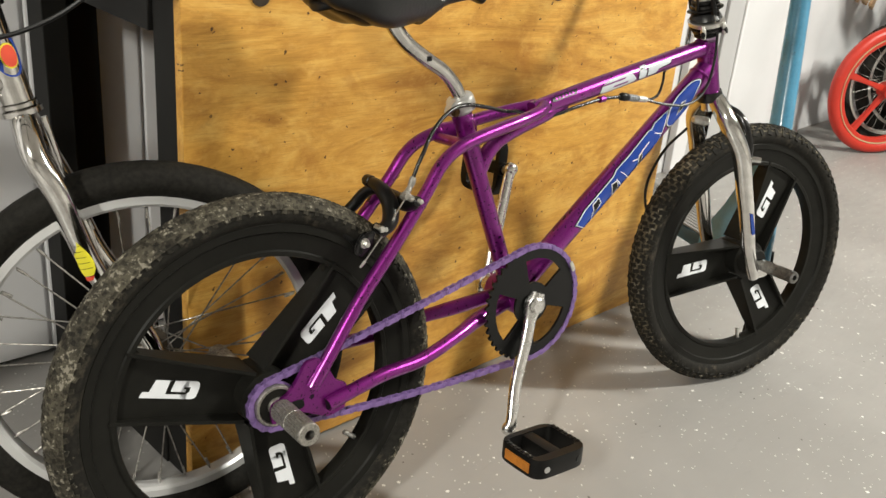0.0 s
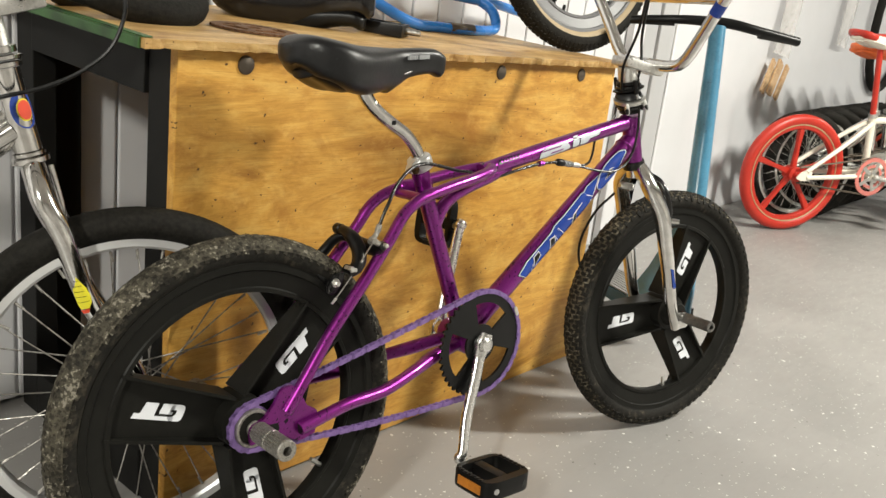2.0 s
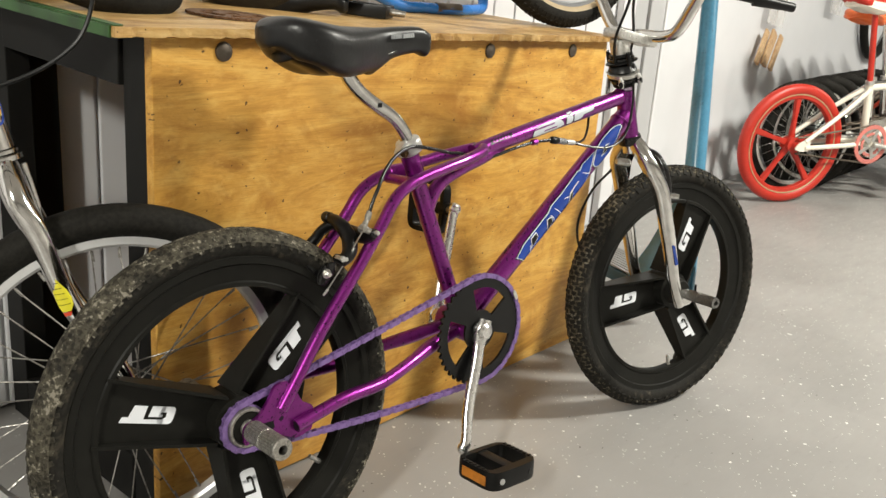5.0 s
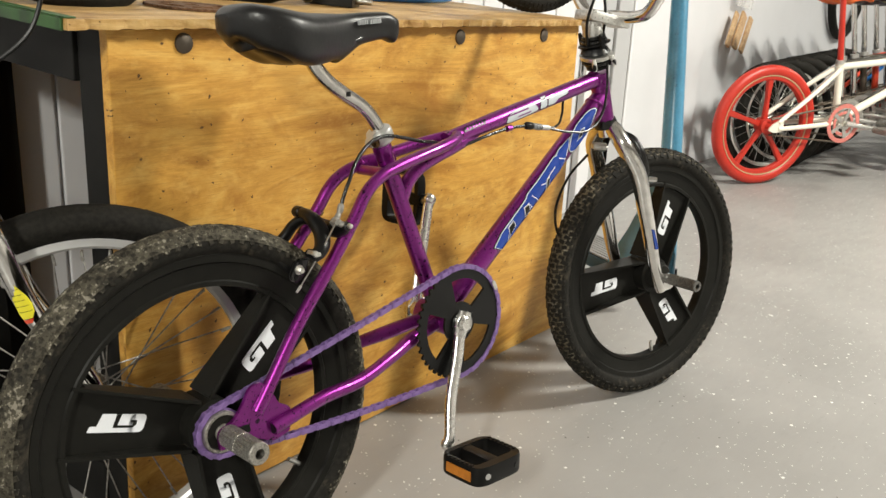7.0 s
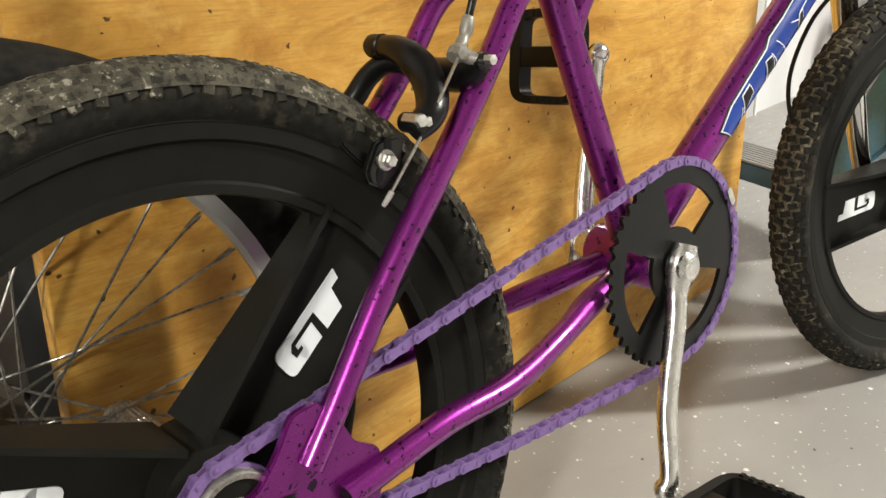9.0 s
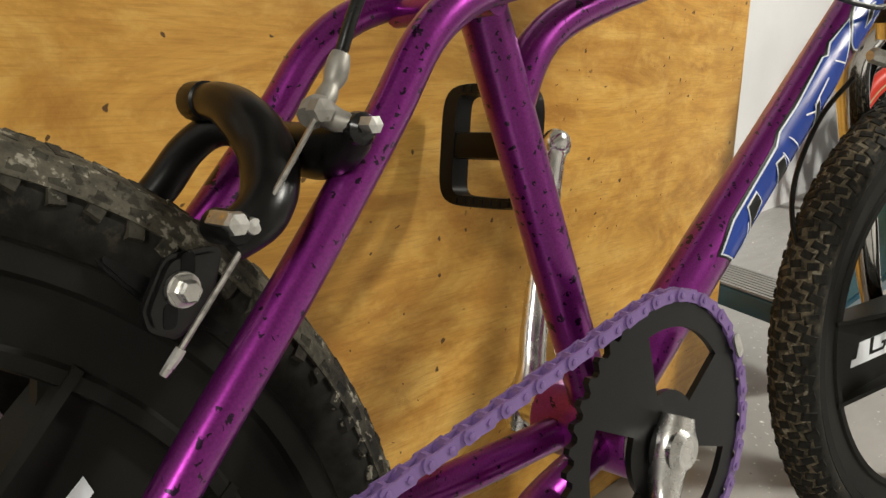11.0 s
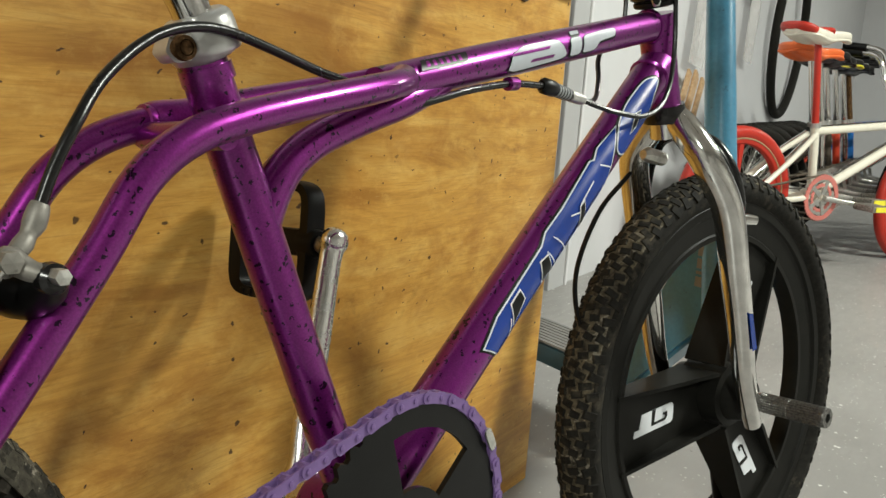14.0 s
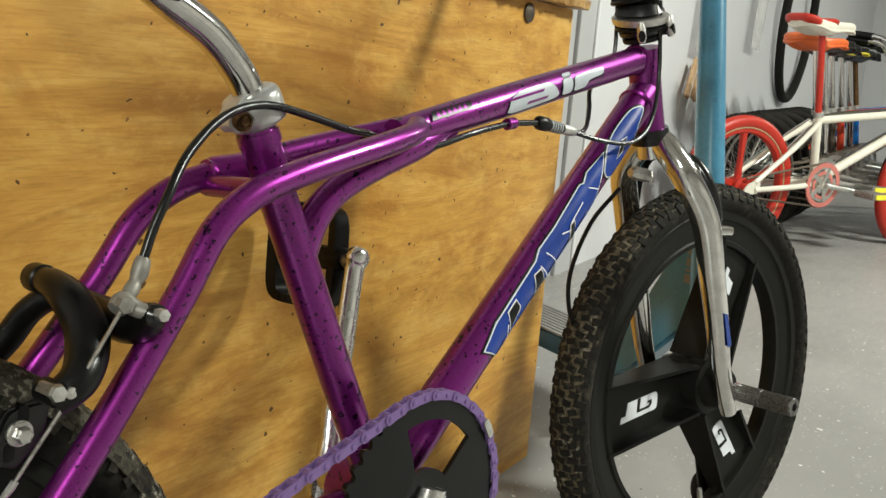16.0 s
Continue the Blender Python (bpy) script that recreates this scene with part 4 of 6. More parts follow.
fp("bar_sticker", tube([(BAR.x - 0.0076, -0.1470, BAR.z + 0.0965, 0.0116), (BAR.x - 0.0098, -0.1610, BAR.z + 0.1160, 0.0116)], n=1, seg=16), BLUE, "blue sticker on the bar")

# front brake on the fork
for s in (-1, 1):
    fp("front_brake_lever", tube([ahead(-0.122, 0.024, s * 0.060, 0.0060), ahead(-0.100, 0.032, s * 0.058, 0.0068), ahead(-0.070, 0.034, s * 0.050, 0.0072), ahead(-0.045, 0.034, s * 0.034, 0.0070), ahead(-0.034, 0.030, s * 0.012, 0.0064)], n=5, seg=12), BLACK_GLOSS, "black brake arm on the fork")
q = Vector(on_axis(-0.052, -0.022))
fp("brake_nut", tube([(q.x + 0.012, 0.0, q.z + 0.006, 0.0075), (q.x - 0.014, 0.0, q.z + 0.010, 0.0075), (q.x - 0.020, 0.0, q.z + 0.010, 0.0045)], n=1, seg=8), ALLOY, "silver brake nut")
fp("front_brake_cable", tube([(q.x - 0.012, 0.02, q.z - 0.010), (q.x - 0.055, 0.022, q.z - 0.05), (q.x - 0.082, 0.022, q.z - 0.11), (q.x - 0.070, 0.020, q.z - 0.165), (q.x - 0.03, 0.018, q.z - 0.19)], 0.0025, n=8, seg=8), BLACK, "black brake cable")

# drivetrain --------------------------------------------------------
CL = -0.046


def chainring():
    """A black ring with three pear-shaped windows and its teeth."""
    bm = bmesh.new()
    teeth, N = 44, 176
    outer, inner = [], []
    for k in range(N):
        a = 2 * math.pi * k / N
        r = 0.0865 + (0.0035 if (k % 4) in (1, 2) else -0.0015)
        outer.append((r * math.cos(a), r * math.sin(a)))
        inner.append((0.0705 * math.cos(a), 0.0705 * math.sin(a)))
    hub = [(0.033 * math.cos(2 * math.pi * k / N), 0.033 * math.sin(2 * math.pi * k / N)) for k in range(N)]

    def solid(a, b):
        for k in range(N):
            if not sel[k]:
                continue
            j = (k + 1) % N
            p = [(*a[k],), (*a[j],), (*b[j],), (*b[k],)]
            for y, order in ((CL - 0.002, 1), (CL + 0.002, -1)):
                bm.faces.new([bm.verts.new((x, y, z)) for x, z in p][::order])
            for u, v in ((p[0], p[1]), (p[2], p[3]), (p[1], p[2]), (p[3], p[0])):
                bm.faces.new([bm.verts.new((u[0], CL - 0.002, u[1])), bm.verts.new((v[0], CL - 0.002, v[1])), bm.verts.new((v[0], CL + 0.002, v[1])), bm.verts.new((u[0], CL + 0.002, u[1]))])

    sel = [True] * N
    solid(outer, inner)
    sel = []
    for k in range(N):
        a = 360 * k / N
        d = min(abs((a - c + 180) % 360 - 180) for c in (70, 310, 190))
        sel.append(d > 33)
    solid(inner, hub)
    sel = [True] * N
    solid(hub, [(0.012 * math.cos(2 * math.pi * k / N), 0.012 * math.sin(2 * math.pi * k / N)) for k in range(N)])
    bmesh.ops.remove_doubles(bm, verts=bm.verts, dist=1e-5)
    bmesh.ops.recalc_face_normals(bm, faces=bm.faces)
    bm.transform(Matrix.Translation((BB[0], 0, BB[1])))
    return bm


bp("chainring", chainring(), BLACK, "black chainring with three windows", smooth=False)
bp("cog", lathe([(0.018, CL - 0.003), (0.030, CL - 0.0015), (0.030, CL + 0.0015), (0.018, CL + 0.003)], 32, closed=True, at=(HUB[0], 0, HUB[1])), CHAIN, "purple cog")
bp("freewheel_face", lathe([(0.0222, CL - 0.0060), (0.0232, CL - 0.0080), (0.0262, CL - 0.0080), (0.0275, CL - 0.0060), (0.0275, CL + 0.003), (0.0222, CL + 0.003)], 40, closed=True, at=(HUB[0], 0, HUB[1])), STEEL, "steel freewheel ring")
bp("freewheel_seal", lathe([(0.0, CL - 0.0045), (0.0225, CL - 0.0045), (0.0225, CL - 0.0015), (0.0, CL - 0.0015)], 36, at=(HUB[0], 0, HUB[1])), GRIME, "greasy freewheel face")
bp("axle_nut", lathe([(0.0, CL - 0.0095), (0.0105, CL - 0.0095), (0.0115, CL - 0.0080), (0.0115, CL - 0.0044), (0.0, CL - 0.0044)], 20, at=(HUB[0], 0, HUB[1])), STEEL, "steel cone nut")


def chain_route():
    """The closed line of the chain round cog and ring, in (x, z)."""
    a, b, ra, rb = np.array(HUB), np.array(BB), 0.0325, 0.0893
    d = b - a
    L, th = np.hypot(*d), math.atan2(d[1], d[0])
    off = math.asin((rb - ra) / L)
    pts = []
    up_a, lo_a = th + math.pi / 2 + off, th - math.pi / 2 - off
    A1, B1 = a + ra * np.array([math.cos(up_a), math.sin(up_a)]), b + rb * np.array([math.cos(up_a), math.sin(up_a)])
    A2, B2 = a + ra * np.array([math.cos(lo_a), math.sin(lo_a)]), b + rb * np.array([math.cos(lo_a), math.sin(lo_a)])
    pts += [A1 + (B1 - A1) * s + np.array([0, -0.002 * math.sin(math.pi * s)]) for s in np.linspace(0, 1, 60)]
    pts += [b + rb * np.array([math.cos(t), math.sin(t)]) for t in np.linspace(up_a, lo_a, 60)[1:]]
    pts += [B2 + (A2 - B2) * s + np.array([0, -0.006 * math.sin(math.pi * s)]) for s in np.linspace(0, 1, 60)[1:]]
    pts += [a + ra * np.array([math.cos(t), math.sin(t)]) for t in np.linspace(lo_a, up_a - 2 * math.pi, 40)[1:]]
    return np.array(pts)


def link_mesh(outer):
    pitch = 0.0127
    shape = []
    for k in range(12):
        a = 2 * math.pi * k / 12
        shape.append((pitch / 2 * (1 if math.cos(a) > 0 else -1) + 0.0046 * math.cos(a) if abs(math.cos(a)) > 0.1 else 0, 0.0046 * math.sin(a) * (0.74 if abs(math.cos(a)) < 0.1 else 1)))
    bm = bmesh.new()
    y = 0.0037 if outer else 0.0025
    for s in (-1, 1):
        prism(shape, s * y - 0.0006, s * y + 0.0006, bm)
    if outer:
        for s in (-1, 1):
            lathe([(0.0, -0.0054), (0.0019, -0.0051), (0.0019, 0.0051), (0.0, 0.0054)], 8, bm, at=(s * pitch / 2, 0, 0))
    else:
        for s in (-1, 1):
            lathe([(0.0043, -0.0024), (0.0043, 0.0024)], 8, bm, at=(s * pitch / 2, 0, 0))
    me = bpy.data.meshes.new("link")
    bm.to_mesh(me)
    bm.free()
    me.materials.append(CHAIN)
    return me


chain = bp("chain", lathe([(0.0015, CL - 0.001), (0.0015, CL + 0.001)], 6, at=(HUB[0] - 0.0325, 0, HUB[1])), CHAIN, "purple bicycle chain")
route = chain_route()
along = np.r_[0, np.cumsum(np.hypot(*np.diff(np.vstack([route, route[:1]]), axis=0).T))]
closed_route = np.vstack([route, route[:1]])
count = 2 * round(along[-1] / 0.0127 / 2)
meshes = (link_mesh(True), link_mesh(False))
nodes_at = [np.array([np.interp(along[-1] * k / count, along, closed_route[:, c]) for c in (0, 1)]) for k in range(count)]
for k in range(count):
    p, q2 = nodes_at[k], nodes_at[(k + 1) % count]
    ob = part("link", meshes[k % 2], None, chain)
    c = (p + q2) / 2
    ob.matrix_local = UP @ Matrix.Translation((c[0], CL, c[1])) @ turn_y(math.degrees(math.atan2(q2[1] - p[1], q2[0] - p[0])))
bp("master_link", prism([(a + BB[0], c + BB[1]) for a, c in rounded([(0.0765, 0.0370), (0.0825, 0.0405), (0.0745, 0.0560), (0.0685, 0.0530)], 3, 0.35)], CL - 0.0066, CL - 0.0052), ALLOY, "silver master link plate")

# cranks and pedals
END = np.array([0.358, -0.128])
E2 = np.array([0.483, 0.2140])
for s, y0, y1 in ((1, -0.052, -0.086), (-1, 0.060, 0.085)):
    e = END if s == 1 else E2
    cdir = (e - np.array(BB)) / np.hypot(*(e - np.array(BB))) * s
    k = np.array(BB) + cdir * 0.05 * s
    side = -1 if s == 1 else 1
    bp("crank_arm", tube([(BB[0] - cdir[0] * 0.019 * s, y0, BB[1] - cdir[1] * 0.019 * s, 0.0125), (BB[0], y0, BB[1], 0.0168), (BB[0] + cdir[0] * 0.022 * s, y0 + side * 0.002, BB[1] + cdir[1] * 0.022 * s, 0.0115), (*(k[0], y0 + side * 0.008, k[1]), 0.0108), (BB[0] + cdir[0] * 0.12 * s, y0 + side * 0.018, BB[1] + cdir[1] * 0.12 * s, 0.0102), (e[0] - cdir[0] * 0.012 * s, y1, e[1] - cdir[1] * 0.012 * s, 0.0098), (e[0], y1, e[1], 0.0120), (e[0] + cdir[0] * 0.006 * s, y1, e[1] + cdir[1] * 0.006 * s, 0.0110), (e[0] + cdir[0] * 0.0100 * s, y1, e[1] + cdir[1] * 0.0100 * s, 0.0078), (e[0] + cdir[0] * 0.0120 * s, y1, e[1] + cdir[1] * 0.0120 * s, 0.0035)], n=6, seg=18, flat=0.78), CRANK, "polished crank arm")
    bp("crank_boss", lathe([(0.0, y0 + side * 0.0115), (0.0100, y0 + side * 0.0125), (0.0148, y0 + side * 0.009), (0.0155, y0 - side * 0.02), (0.0, y0 - side * 0.02)], 22, at=(BB[0], 0, BB[1])), CRANK)
    if s == 1:
        bp("spindle_collar", lathe([(0.0, -0.0485), (0.018, -0.0485), (0.0185, -0.050), (0.016, -0.053), (0.0, -0.053)], 22, at=(BB[0], 0, BB[1])), BLACK)


def oval(hu, hv, power, n=64):
    """A rectangle with bowed sides and round corners."""
    out = []
    for k in range(n):
        a = 2 * math.pi * (k + 0.5) / n
        c, d = math.cos(a), math.sin(a)
        out.append((hu * math.copysign(abs(c) ** (2 / power), c), hv * math.copysign(abs(d) ** (2 / power), d)))
    return out


def pedal_parts(x, z, y_in, y_out, tilt, half, thick, label, amber):
    """A black resin cage pedal about a spindle along y: a bowed frame, a centre bar and two windows."""
    side = 1 if y_out > y_in else -1
    m = UP @ Matrix.Translation((x, (y_in + y_out) / 2, z)) @ turn_y(tilt) @ Matrix.Scale(side, 4, (0, 1, 0))
    W = abs(y_out - y_in) / 2

    def add(name, bm, mat, label="", parent=None, smooth=True):
        bm.transform(m)
        if side < 0:
            bmesh.ops.reverse_faces(bm, faces=bm.faces)
        return part(name, bm, mat, parent or body, label, None, smooth)

    cage = bmesh.new()
    outer, inner = oval(half, W, 5.0), [(u, v - 0.003) for u, v in oval(half - 0.0085, W - 0.0125, 9.0)]
    rings = []
    for pts, zs in ((outer, (-thick * 0.93, -thick * 0.70, thick * 0.70, thick * 0.93)), (inner, (thick * 0.90, -thick * 0.90))):
        for zz in zs:
            q = 0.985 if abs(zz) > thick * 0.92 else 1.0
            rings.append([cage.verts.new((u * q, v * q, zz)) for u, v in pts])
    for a, b in zip(rings, rings[1:] + rings[:1]):
        for k in range(len(a)):
            j = (k + 1) % len(a)
            cage.faces.new((a[k], a[j], b[j], b[k]))
    bmesh.ops.recalc_face_normals(cage, faces=cage.faces)
    body = None
    body = add("pedal", cage, RESIN, label, bike)
    add("centre_bar", box(-0.0105, 0.0105, -W + 0.0055, W - 0.0125, -thick * 0.72, thick * 0.80, 0.004), RESIN)
    add("spindle_boss", lathe([(0.0, -W - 0.005), (0.0095, -W - 0.005), (0.0110, -W - 0.002), (0.0115, -W + 0.012), (0.0, -W + 0.012)], 20), RESIN)
    for u in (-half * 0.60, half * 0.60):
        v = W * (1 - abs(u / half) ** 5.0) ** 0.2
        mark = lathe([(0.0, 0.0006), (0.0046, 0.0006), (0.0052, -0.0030), (0.0, -0.0030)], 16)
        mark.transform(Matrix.Translation((u, v, -0.001)) @ Matrix.Rotation(radians(-9 if u > 0 else 9), 4, "Z"))
        add("end_recess", mark, CAST if u < 0 else BLACK, "worn pale round recess" if u < 0 else "dark round recess")
    for u in (-1, 1):
        if amber:
            add("reflector", box(min(u * (half - 0.0005), u * (half + 0.0012)), max(u * (half - 0.0005), u * (half + 0.0012)), -W * 0.55, W * 0.62, -0.0080, 0.0070, 0.0005), ORANGE, "dirty amber reflector", smooth=False)
        for k in range(7):
            add("grip_tooth", box(min(u * (half - 0.0070), u * (half - 0.0018)), max(u * (half - 0.0070), u * (half - 0.0018)), -W * 0.70 + k * W * 0.2, -W * 0.70 + k * W * 0.2 + 0.0042, thick * 0.90, thick * 1.03, 0.0006), RESIN, smooth=False)
    add("spindle", tube([(0, -W - 0.018, 0, 0.0065), (0, -W - 0.004, 0, 0.0065)], n=1, seg=12), STEEL)
    return body


pedal_parts(0.3645, -0.1365, -0.109, -0.194, -2, 0.0500, 0.0155, "black resin pedal with amber reflectors", True)
pedal_parts(E2[0] - 0.005, E2[1] - 0.001, 0.100, 0.193, 84, 0.0475, 0.0095, "black resin pedal touching the plywood", False)

# saddle and post
bp("seat_post", tube([(0.310, 0, 0.325, 0.0104), (0.3045, 0, 0.3500, 0.0104), (0.2930, 0, 0.3685, 0.0104), (0.2740, 0, 0.3865, 0.0104), (0.2455, 0, 0.4030, 0.0104), (0.2165, 0, 0.4225, 0.0104), (0.1955, 0, 0.4460, 0.0104), (0.189, 0, 0.468, 0.0104)], n=6, seg=18), CHROME, "chrome layback seat post")
bp("post_sticker", box(0.2420, 0.2490, -0.0110, -0.0096, 0.4000, 0.4065), BLACK, "small dark sticker", smooth=False)
bp("seat_clamp", tube([(0.3040, 0, 0.3515, 0.0150), (0.3050, 0, 0.3495, 0.0185), (0.3070, 0, 0.3450, 0.0195), (0.3105, 0, 0.3365, 0.0195), (0.3120, 0, 0.3325, 0.0185), (0.3130, 0, 0.3305, 0.0150)], n=3, seg=26), CAST, "silver seat clamp")
ear = prism(rounded([(0.3045, 0.3510), (0.2915, 0.3465), (0.2840, 0.3390), (0.2810, 0.3300), (0.2870, 0.3250), (0.3005, 0.3285), (0.3115, 0.3330)], 3, 0.25), -0.0128, 0.0050, bevel=0.003)
bp("clamp_ear", ear, CAST, "rounded clamp ear")
bp("clamp_slot", prism([(0.2825, 0.3375), (0.2975, 0.3440), (0.2980, 0.3428), (0.2828, 0.3360)], -0.0131, -0.0120), GRIME, "dark slot of the clamp", smooth=False)
bp("clamp_bolt", lathe([(0.0, -0.0168), (0.0035, -0.0168), (0.0036, -0.0145), (0.0040, -0.0145), (0.0042, -0.0170), (0.0062, -0.0164), (0.0066, -0.0135), (0.005, -0.013), (0.005, 0.004), (0.0, 0.004)], 18, at=(0.2885, 0, 0.3325)), BRASS, "tarnished clamp bolt")


def saddle_mesh(x0, x1, z, half, nose, drop=0.030):
    """A padded saddle along x: wide rounded rear at x0, narrow nose at x1, deeper skirts amidships."""
    bm = bmesh.new()
    L, rings, n, m = x1 - x0, [], 44, 36

    def ease(a, b, v):
        v = min(1, max(0, (v - a) / (b - a)))
        return v * v * (3 - 2 * v)

    for i in range(n + 1):
        f = 0.5 - 0.5 * math.cos(math.pi * (0.02 + 0.96 * i / n))
        w = half + (nose - half) * ease(0.22, 0.74, f)
        w *= math.sqrt(max(0.0, 1 - (max(0, 0.24 - f) / 0.242) ** 2)) * math.sqrt(max(0.0, 1 - 0.9 * (max(0, f - 0.93) / 0.07) ** 2))
        end = min(1, (f / 0.10)) ** 0.5 * min(1, (1 - f) / 0.05 + 0.35) ** 0.5
        top = z + 0.010 * (1 - ease(0.05, 0.42, f)) + 0.004 * ease(0.6, 0.88, f) - 0.014 * (1 - min(1, f / 0.10)) ** 2 - 0.008 * ease(0.9, 1.0, f)
        deep = drop * (1.35 + 0.75 * math.sin(math.pi * min(1, f / 0.74)) - 0.35 * ease(0.55, 0.95, f)) * (0.35 + 0.65 * end)
        ring = []
        for k in range(m):
            a = 2 * math.pi * k / m
            c, s = math.cos(a), math.sin(a)
            y = w * math.copysign(abs(c) ** 0.7, c)
            if s >= 0:
                zz = top - deep * 0.42 * (1 - s ** 0.55)
            else:
                zz = top - deep * 0.42 - deep * 0.58 * (abs(s) ** 0.5) * (1 - 0.35 * (1 - abs(c)) * (1 if w > 0.03 else 0))
                y *= 1 - 0.28 * abs(s)
            ring.append(bm.verts.new((x0 + L * f, y, zz)))
        rings.append(ring)
    for a, b in zip(rings, rings[1:]):
        for k in range(m):
            bm.faces.new((a[k], a[(k + 1) % m], b[(k + 1) % m], b[k]))
    bm.faces.new(rings[0])
    bm.faces.new(rings[-1])
    bmesh.ops.recalc_face_normals(bm, faces=bm.faces)
    return bm


bp("saddle", saddle_mesh(0.064, 0.342, 0.510, 0.066, 0.019, 0.037), VINYL, "worn black vinyl saddle")
bp("saddle_base", saddle_mesh(0.085, 0.225, 0.474, 0.048, 0.026, 0.016), BLACK)
bp("saddle_clamp", tube([(0.186, -0.024, 0.470), (0.186, 0.024, 0.470)], 0.013, n=1, seg=14), STEEL)
for s in (-1, 1):
    bp("saddle_rail", tube([(0.085, s * 0.024, 0.478), (0.12, s * 0.022, 0.464), (0.21, s * 0.021, 0.465), (0.29, s * 0.010, 0.486)], 0.0038, n=5, seg=8), BLACK_GLOSS)
for k in range(9):
    bp("saddle_mark", box(0.256 + k * 0.0045 + (0.002 if k > 3 else 0), 0.2578 + k * 0.0045 + (0.003 if k > 3 else 0), -0.0275 + 0.0006 * k, -0.0215, 0.4950 + 0.0004 * k, 0.5010 + 0.0004 * k), PRINT, "pale printed bar", smooth=False)

# rear brake
PADS = Vector((0.0020, -0.002, 0.006))


def brake_part(off, name, bm, mat, label="", smooth=True):
    """A part of the rear brake shoes, set at its place on the stays."""
    bm.transform(Matrix.Translation(off))
    return bp(name, bm, mat, label, None, smooth)


bp("rear_brake_arm", tube([(0.1722, 0.010, 0.2455, 0.0070), (0.1716, -0.006, 0.2440, 0.0086), (0.1718, -0.022, 0.2375, 0.0104), (0.1715, -0.036, 0.2262, 0.0112), (0.1658, -0.047, 0.2140, 0.0108), (0.1565, -0.0545, 0.2045, 0.0098), (0.1440, -0.053, 0.1965, 0.0085)], n=6, seg=14), BRAKE, "matt black brake arm")
bp("rear_brake_arm", tube([(0.1930, -0.064, 0.2335, 0.0068), (0.1950, -0.054, 0.2290, 0.0098), (0.1950, -0.040, 0.2255, 0.0118), (0.1930, -0.020, 0.2260, 0.0104), (0.1875, 0.000, 0.2315, 0.0082), (0.1796, 0.015, 0.2340, 0.0076), (0.1714, 0.028, 0.2250, 0.0078), (0.1621, 0.036, 0.2095, 0.0082), (0.1450, 0.044, 0.1900, 0.0080), (0.1200, 0.046, 0.1700, 0.008)], n=6, seg=14), BRAKE, "matt black arched brake arm")
bp("arm_cap", lathe([(0.0, -0.0705), (0.0042, -0.0700), (0.0062, -0.0680), (0.0066, -0.064)], 18, at=(0.1930, 0, 0.2335)), BLACK_GLOSS, "rounded black arm end")
bp("brake_knob", lathe([(0.0, 0.0235), (0.0066, 0.0230), (0.0082, 0.0200), (0.0082, 0.0090), (0.0072, 0.0080), (0.0072, 0.0040), (0.0, 0.003)], 18, at=(0.1722, 0, 0.2455)), BLACK, "black cable knob")
brake_part(PADS, "pad_nut", lathe([(0.0, -0.0385), (0.0036, -0.0385), (0.0044, -0.0375), (0.0044, -0.0330), (0.0064, -0.0325), (0.0066, -0.0305), (0.0, -0.0305)], 6, at=(0.1345, 0, 0.1720)), ALLOY, "silver hexagon pad nut", smooth=False)
brake_part(PADS, "pad_washer", lathe([(0.0, -0.0320), (0.0066, -0.0320), (0.0068, -0.0300), (0.0, -0.0300)], 22, at=(0.1345, 0, 0.1720)), ALLOY, "silver washer")
bp("arm_bolt", lathe([(0.0, -0.0660), (0.0040, -0.0656), (0.0046, -0.0630), (0.0046, -0.050), (0.0, -0.050)], 6, at=(0.1422, 0, 0.2035)), ALLOY, "silver arm bolt", smooth=False)
bp("arm_bolt", lathe([(0.0, -0.0640), (0.0028, -0.0636), (0.0034, -0.0620), (0.0034, -0.050), (0.0, -0.050)], 12, at=(0.1490, 0, 0.2020)), ALLOY, "small silver pivot bolt")
bp("arm_collar", lathe([(0.0, -0.0630), (0.0050, -0.0628), (0.0062, -0.0605), (0.0064, -0.046), (0.0, -0.046)], 20, at=(0.1440, 0, 0.2015)), BRAKE, "black pivot collar")
bp("cable_anchor", tube([(0.1775, -0.0560, 0.2375, 0.0050), (0.1818, -0.0550, 0.2404, 0.0062), (0.1850, -0.0575, 0.2385, 0.0050), (0.1880, -0.0610, 0.2362, 0.0044), (0.1915, -0.0665, 0.2350, 0.0036)], n=3, seg=10), DIRTY, "dirty grey cable anchor")
bp("anchor_nut", lathe([(0.0, -0.0640), (0.0046, -0.0635), (0.0046, -0.0580), (0.0, -0.058)], 6, at=(0.1795, 0, 0.2405)), DIRTY, "dull anchor nut", smooth=False)
bp("anchor_nut", lathe([(0.0, -0.0765), (0.0034, -0.0760), (0.0034, -0.068), (0.0, -0.068)], 6, at=(0.1925, 0, 0.2350)), ALLOY, "small clamp nut", smooth=False)
bp("cable_ferrule", tube([(0.1840, -0.0535, 0.2415, 0.0036), (0.1888, -0.0520, 0.2460, 0.0042), (0.1915, -0.0510, 0.2495, 0.0034), (0.1940, -0.0505, 0.2530, 0.0047), (0.1964, -0.0500, 0.2590, 0.0044), (0.1975, -0.0500, 0.2615, 0.0036)], n=2, seg=12), DIRTY, "dirty grey cable ferrule")
brake_part(PADS, "pad_holder", prism(rounded([(0.130, 0.185), (0.153, 0.186), (0.147, 0.165), (0.133, 0.153), (0.122, 0.158), (0.120, 0.166)], 3, 0.22), -0.0300, -0.0226, bevel=0.002), BLACK_GLOSS, "slotted black pad holder")
